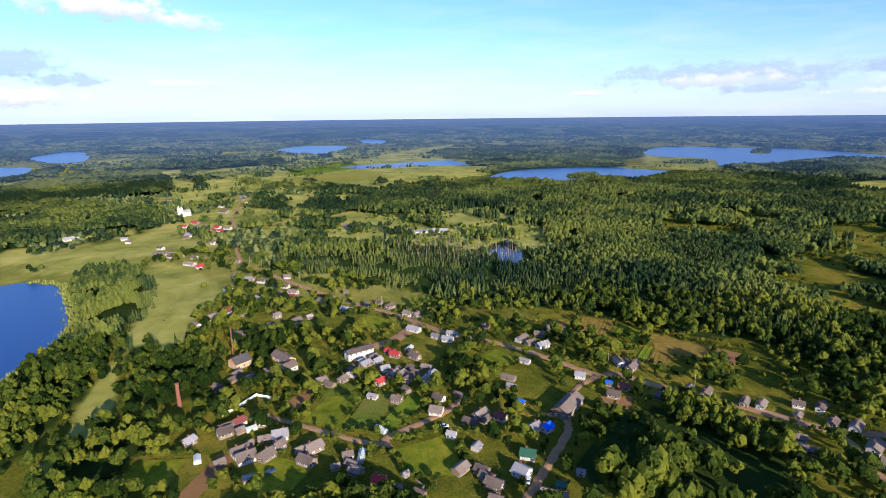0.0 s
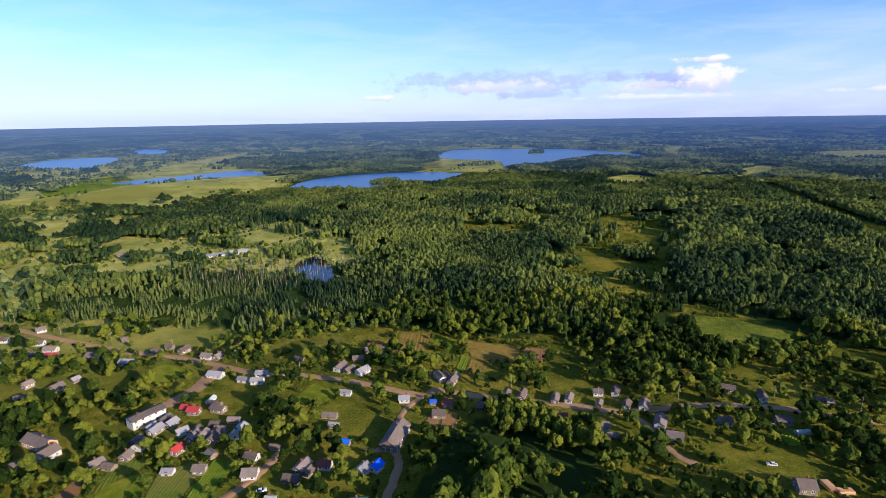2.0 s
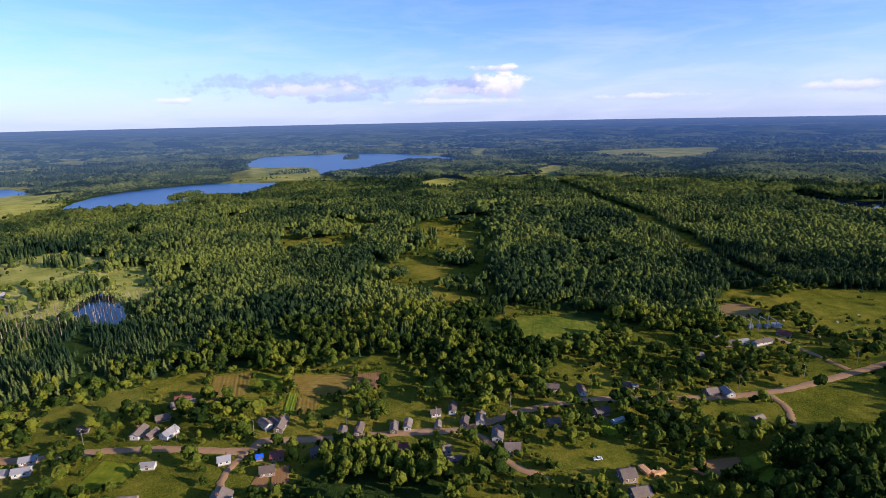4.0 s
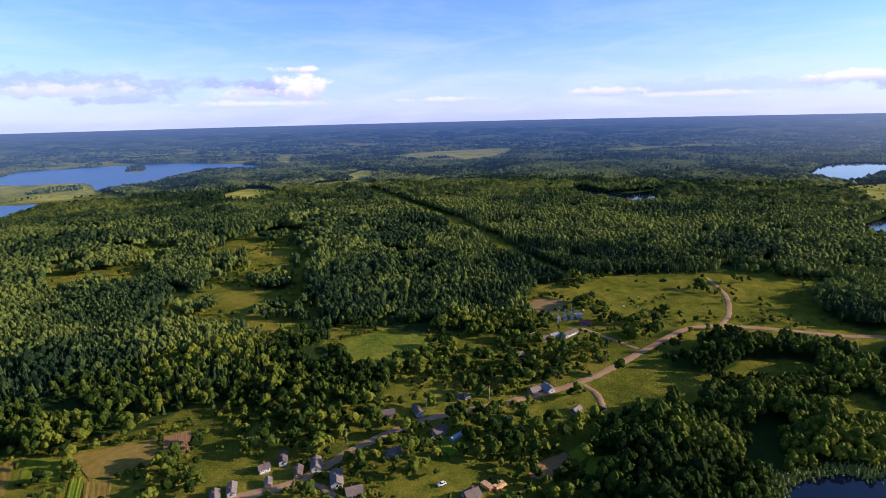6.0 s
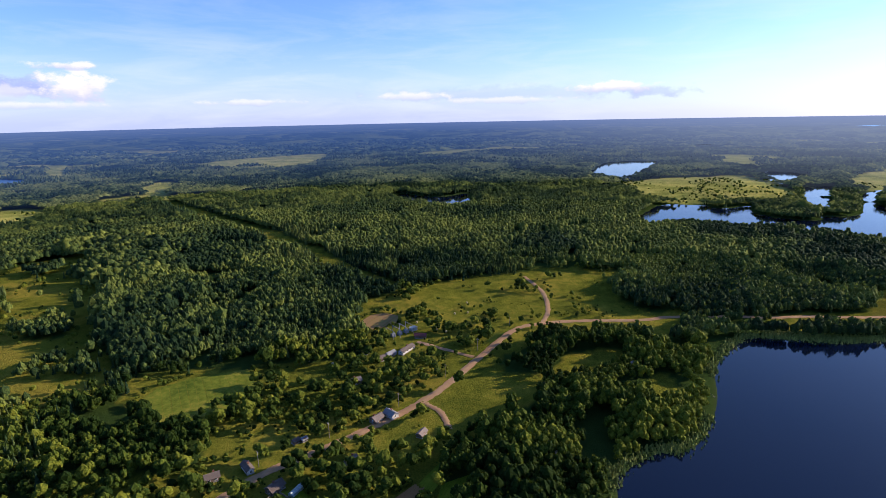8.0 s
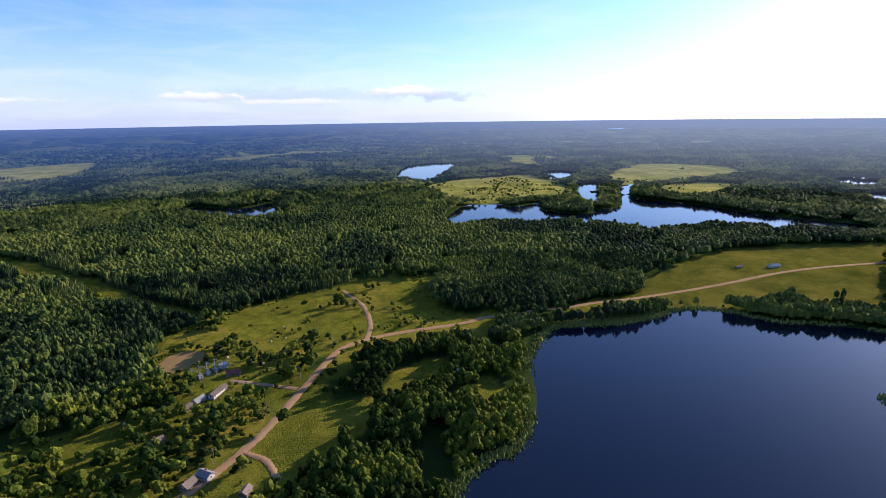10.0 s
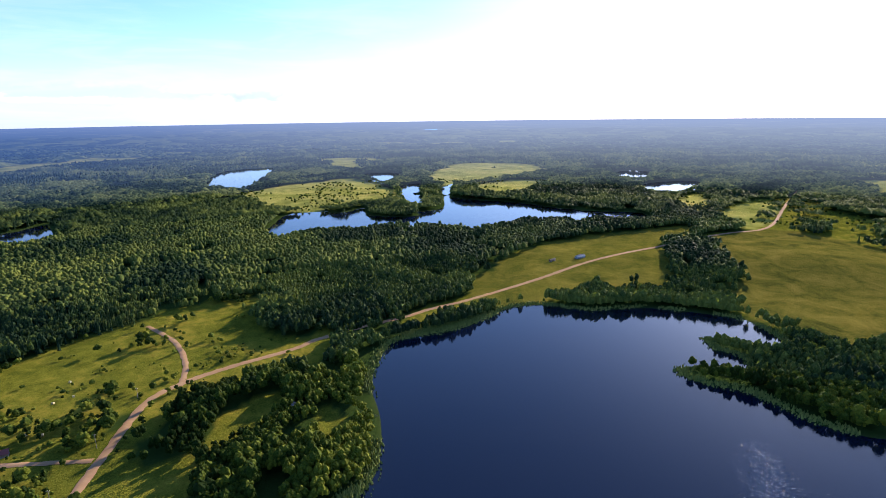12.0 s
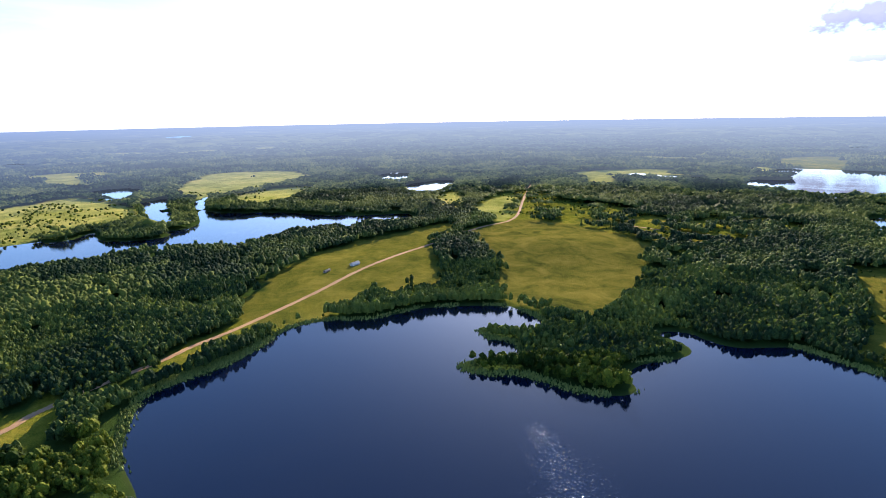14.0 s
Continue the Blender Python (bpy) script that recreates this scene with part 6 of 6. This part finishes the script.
def plant_village():
    rnd = np.random.RandomState(77)
    # single garden trees nearest to the path, each a thing of its own
    q = jittered(0, 620, 6.0, 31)
    q = q[inside(q, OPEN_LINES["village_green"]) & clear_of_things(q, 3.0) & is_open(q) & ~in_glade(q)]
    lush = 2.3 * fbm(q, 27.0, 4.0) + rnd.uniform(-0.12, 0.12, len(q)) - 3.0 * brightened_meadow(q)
    d = np.linalg.norm(q - np.array([30.0, 60.0]), axis=1)
    homes = np.array(HOMES)
    garden = np.hypot(q[:, :1] - homes[:, 0], q[:, 1:] - homes[:, 1]).min(1)
    want = lush + np.clip((40 - garden) / 60, -0.5, 0.35) + 0.34 * (q[:, 0] > 90) * (q[:, 0] < 330) - 0.28 * (q[:, 0] > 380) - 0.50 * (q[:, 1] > 400) * (q[:, 0] < 40)
    singles = np.where((want > 0.24) & (d < 420))[0]
    singles = singles[np.argsort(d[singles])][:290]
    kinds = [tree_thing(s) for s in range(6)]
    for n, i in enumerate(singles):
        s = 5.5 + 8.5 * rnd.rand() ** 1.3
        m = on_land(q[i, 0], q[i, 1], -0.2, rnd.uniform(0, 360)) @ Matrix.Diagonal((s * rnd.uniform(0.9, 1.25), s * rnd.uniform(0.9, 1.25), s, 1))
        if n < len(kinds):
            kinds[n].matrix_basis = m
        else:
            kind = kinds[n % len(kinds)]
            copy = copy_thing(kind, m)
            copy.matrix_basis = m
    rest = np.setdiff1d(np.where(want > 0.24)[0], singles)
    size = 4.5 + 8.0 * rnd.rand(len(rest)) ** 1.3
    planted("village_trees", q[rest], [broad_near(s, 24) for s in range(8)], size, np.full(len(rest), 1.0), LEAF, "leafy garden and hedge trees among the plots")
    # trees and shrubs along the village roads
    spots = []
    for key, line in ROAD_LINES.items():
        fine = smooth_line(line, False, 2)
        step = np.gradient(fine, axis=0)
        side = np.column_stack([-step[:, 1], step[:, 0]]) / (np.linalg.norm(step, axis=1)[:, None] + 1e-9)
        for s in (-1, 1):
            row = fine + side * s * (WIDE.get(key, 3.5) / 2 + rnd.uniform(2.0, 6.0, (len(fine), 1)))
            spots.append(row[(rnd.rand(len(row)) < (0.34 if s < 0 else 0.24)) & ~((row[:, 0] > 296) & (row[:, 0] < 388))])
    q = np.concatenate(spots)
    homes = np.array(HOMES)
    q = q[(np.hypot(q[:, :1] - homes[:, 0], q[:, 1:] - homes[:, 1]) > homes[:, 2] + 0.5).all(1) & (q[:, 1] > 60) & (q[:, 1] < 520)]
    q = q[road_gap(q, 14.0) > 1.2]
    planted("roadside_trees", q, [broad_near(s, 24) for s in range(6)], rnd.uniform(2.5, 6.5, len(q)), np.full(len(q), 1.0), LEAF, "leafy trees and shrubs along the village roads")
    # hedges of shrubs and small trees between the plots
    spots = []
    for c in PLOTS:
        if np.ptp(c, axis=0).max() > 120:
            continue
        for a, b in zip(c, np.roll(c, -1, 0)):
            k = rnd.rand(int(np.linalg.norm(b - a) / 2.2) + 1, 1)
            out = np.array([b[1] - a[1], a[0] - b[0]]) / (np.linalg.norm(b - a) + 1e-9)
            if inside((a + b)[None] / 2 + out, c)[0]:
                out = -out
            if rnd.rand() < 0.6:
                spots.append(a + (b - a) * k + out * rnd.uniform(1.5, 3.5, (len(k), 1)))
    q = np.concatenate(spots)
    q = q[clear_of_things(q, 0.5)]
    planted("hedge_shrubs", q, [broad_near(s, 16) for s in range(6)], 1.8 + 4.5 * rnd.rand(len(q)) ** 2, rnd.uniform(0.9, 1.3, len(q)), LEAF, "leafy hedges of shrubs between the garden plots")
    # bushes and tall weeds
    q = jittered(0, 560, 4.6, 32)
    q = q[inside(q, OPEN_LINES["village_green"]) & (is_open(q) | inside(q, WOOD_LINES["village_wood"]))]
    q = q[clear_of_things(q, -0.4) & (~in_glade(q) | (rnd.rand(len(q)) < 0.12))]
    f = 1.4 * fbm(q, 20.0, 6.0) - 2.0 * (brightened_meadow(q) & (rnd.rand(len(q)) < 0.97)) + 0.6 * fbm(q, 80.0, 7.0) + rnd.uniform(-0.14, 0.14, len(q)) + 0.16 * (q[:, 0] > 110) - 0.40 * (q[:, 0] > 325) - 0.30 * (q[:, 1] > 400) * (q[:, 0] < 40)
    q = q[f > 0.42]
    planted("bushes", q, [broad_mid(s) for s in range(6)], 0.9 + 3.6 * rnd.rand(len(q)) ** 1.7, rnd.uniform(1.0, 1.8, len(q)), LEAF, "low green bushes and tall weeds between the gardens")
    # bushes and young trees on the open meadows further out
    q = jittered(200, 1500, 9.0, 33)
    q = q[is_open(q) & ~inside(q, OPEN_LINES["hill_field"]) & ~inside(q, OPEN_LINES["road_field"])]
    q = q[clear_of_things(q) & (~in_glade(q) | (rnd.rand(len(q)) < 0.1))]
    f = 1.3 * fbm(q, 38.0, 11.0) + rnd.uniform(-0.25, 0.25, len(q)) - 0.35 * brightened_meadow(q) + 0.40 * inside(q, OPEN_LINES["barn_meadow"]) + 0.12 * inside(q, OPEN_LINES["lowland"]) - 0.5 * inside(q, OPEN_LINES["village_green"])
    rough = np.any([inside(q, OPEN_LINES[k]) for k in ("forest_clearing", "bush_clearing", "barn_meadow", "track_meadow", "knoll_a", "knoll_b")], axis=0)
    q = q[f > np.where(rough, np.where(q[:, 0] > 1000, 0.34, 0.14), 0.36)]
    planted("meadow_bushes", q, [broad_mid(s) for s in range(6)], 1.5 + 6.5 * rnd.rand(len(q)) ** 1.8, rnd.uniform(0.9, 1.4, len(q)), LEAF, "scattered bushes and young trees on the meadows")
    # tree rows in the lowland
    q = jittered(500, 2600, 9.5, 34)
    q = q[(inside(q, OPEN_LINES["lowland"]) | far_clearing(q)) & ~in_glade(q)]
    q = q[(fbm(q * [0.6, 1.25], 150.0, 13.0) + rnd.uniform(-0.07, 0.07, len(q)) > 0.30) & (shore(q, 30.0) > 22)]
    # these leaves carry the painted haze past 1300
    planted("lowland_trees", q, [broad_far(s) for s in range(6)], rnd.uniform(5, 10, len(q)), rnd.uniform(0.9, 1.4, len(q)), HAZED_LEAF, "tree rows and groves in the lowland meadows")
    # wavelets where a breeze ruffles the big lake
    build_wavelets()
    # reeds along the shores
    spots = []
    for key in ("big_lake", "village_lake", "bog_pond"):
        line = smooth_line(LAKE_LINES[key], True, 6)
        for k in range(5):
            spots.append(line + rnd.normal(size=line.shape) * 2.6)
    q = np.concatenate(spots)
    q = q[in_view(q, 0) & (np.linalg.norm(q - np.array(CENTRE), axis=1) < 900) & (fbm(q, 60.0, 15.0) > -0.15)]
    # a broad reed bed in the bay under the road
    bay = smooth_line([(465, -99), (464, -120), (461, -145), (469, -184)], False, 40)
    q = np.concatenate([q] + [bay + rnd.normal(size=bay.shape) * [3.2, 2.5] for k in range(14)])
    planted("shore_reeds", q, [spruce(s, 1, 4) for s in range(3)], rnd.uniform(1.5, 2.6, len(q)), rnd.uniform(1.4, 2.2, len(q)), REED, "pale green reeds along the shores")
    # dead standing trunks round the bog pond
    q = jittered(380, 760, 4.5, 36)
    q = q[(np.hypot((q[:, 0] - 20) / 95, (q[:, 1] - 545) / 50) < rnd.uniform(0.35, 1.15, len(q)))]
    q = q[rnd.rand(len(q)) < 0.45]
    planted("dead_trunks", q, [join([prism(0.012, 0.004, 0, 1, 3), prism(0.03, 0.001, 0.4, 0.9, 3)])], rnd.uniform(8, 14, len(q)), np.full(len(q), 1.0), DEAD, "bare grey dead trees standing in the bog")


REED = material("reeds", [(0.10, 0.13, 0.022), (0.21, 0.22, 0.04)], 3, 0.9, tint="tint")
build_forest()
plant_village()
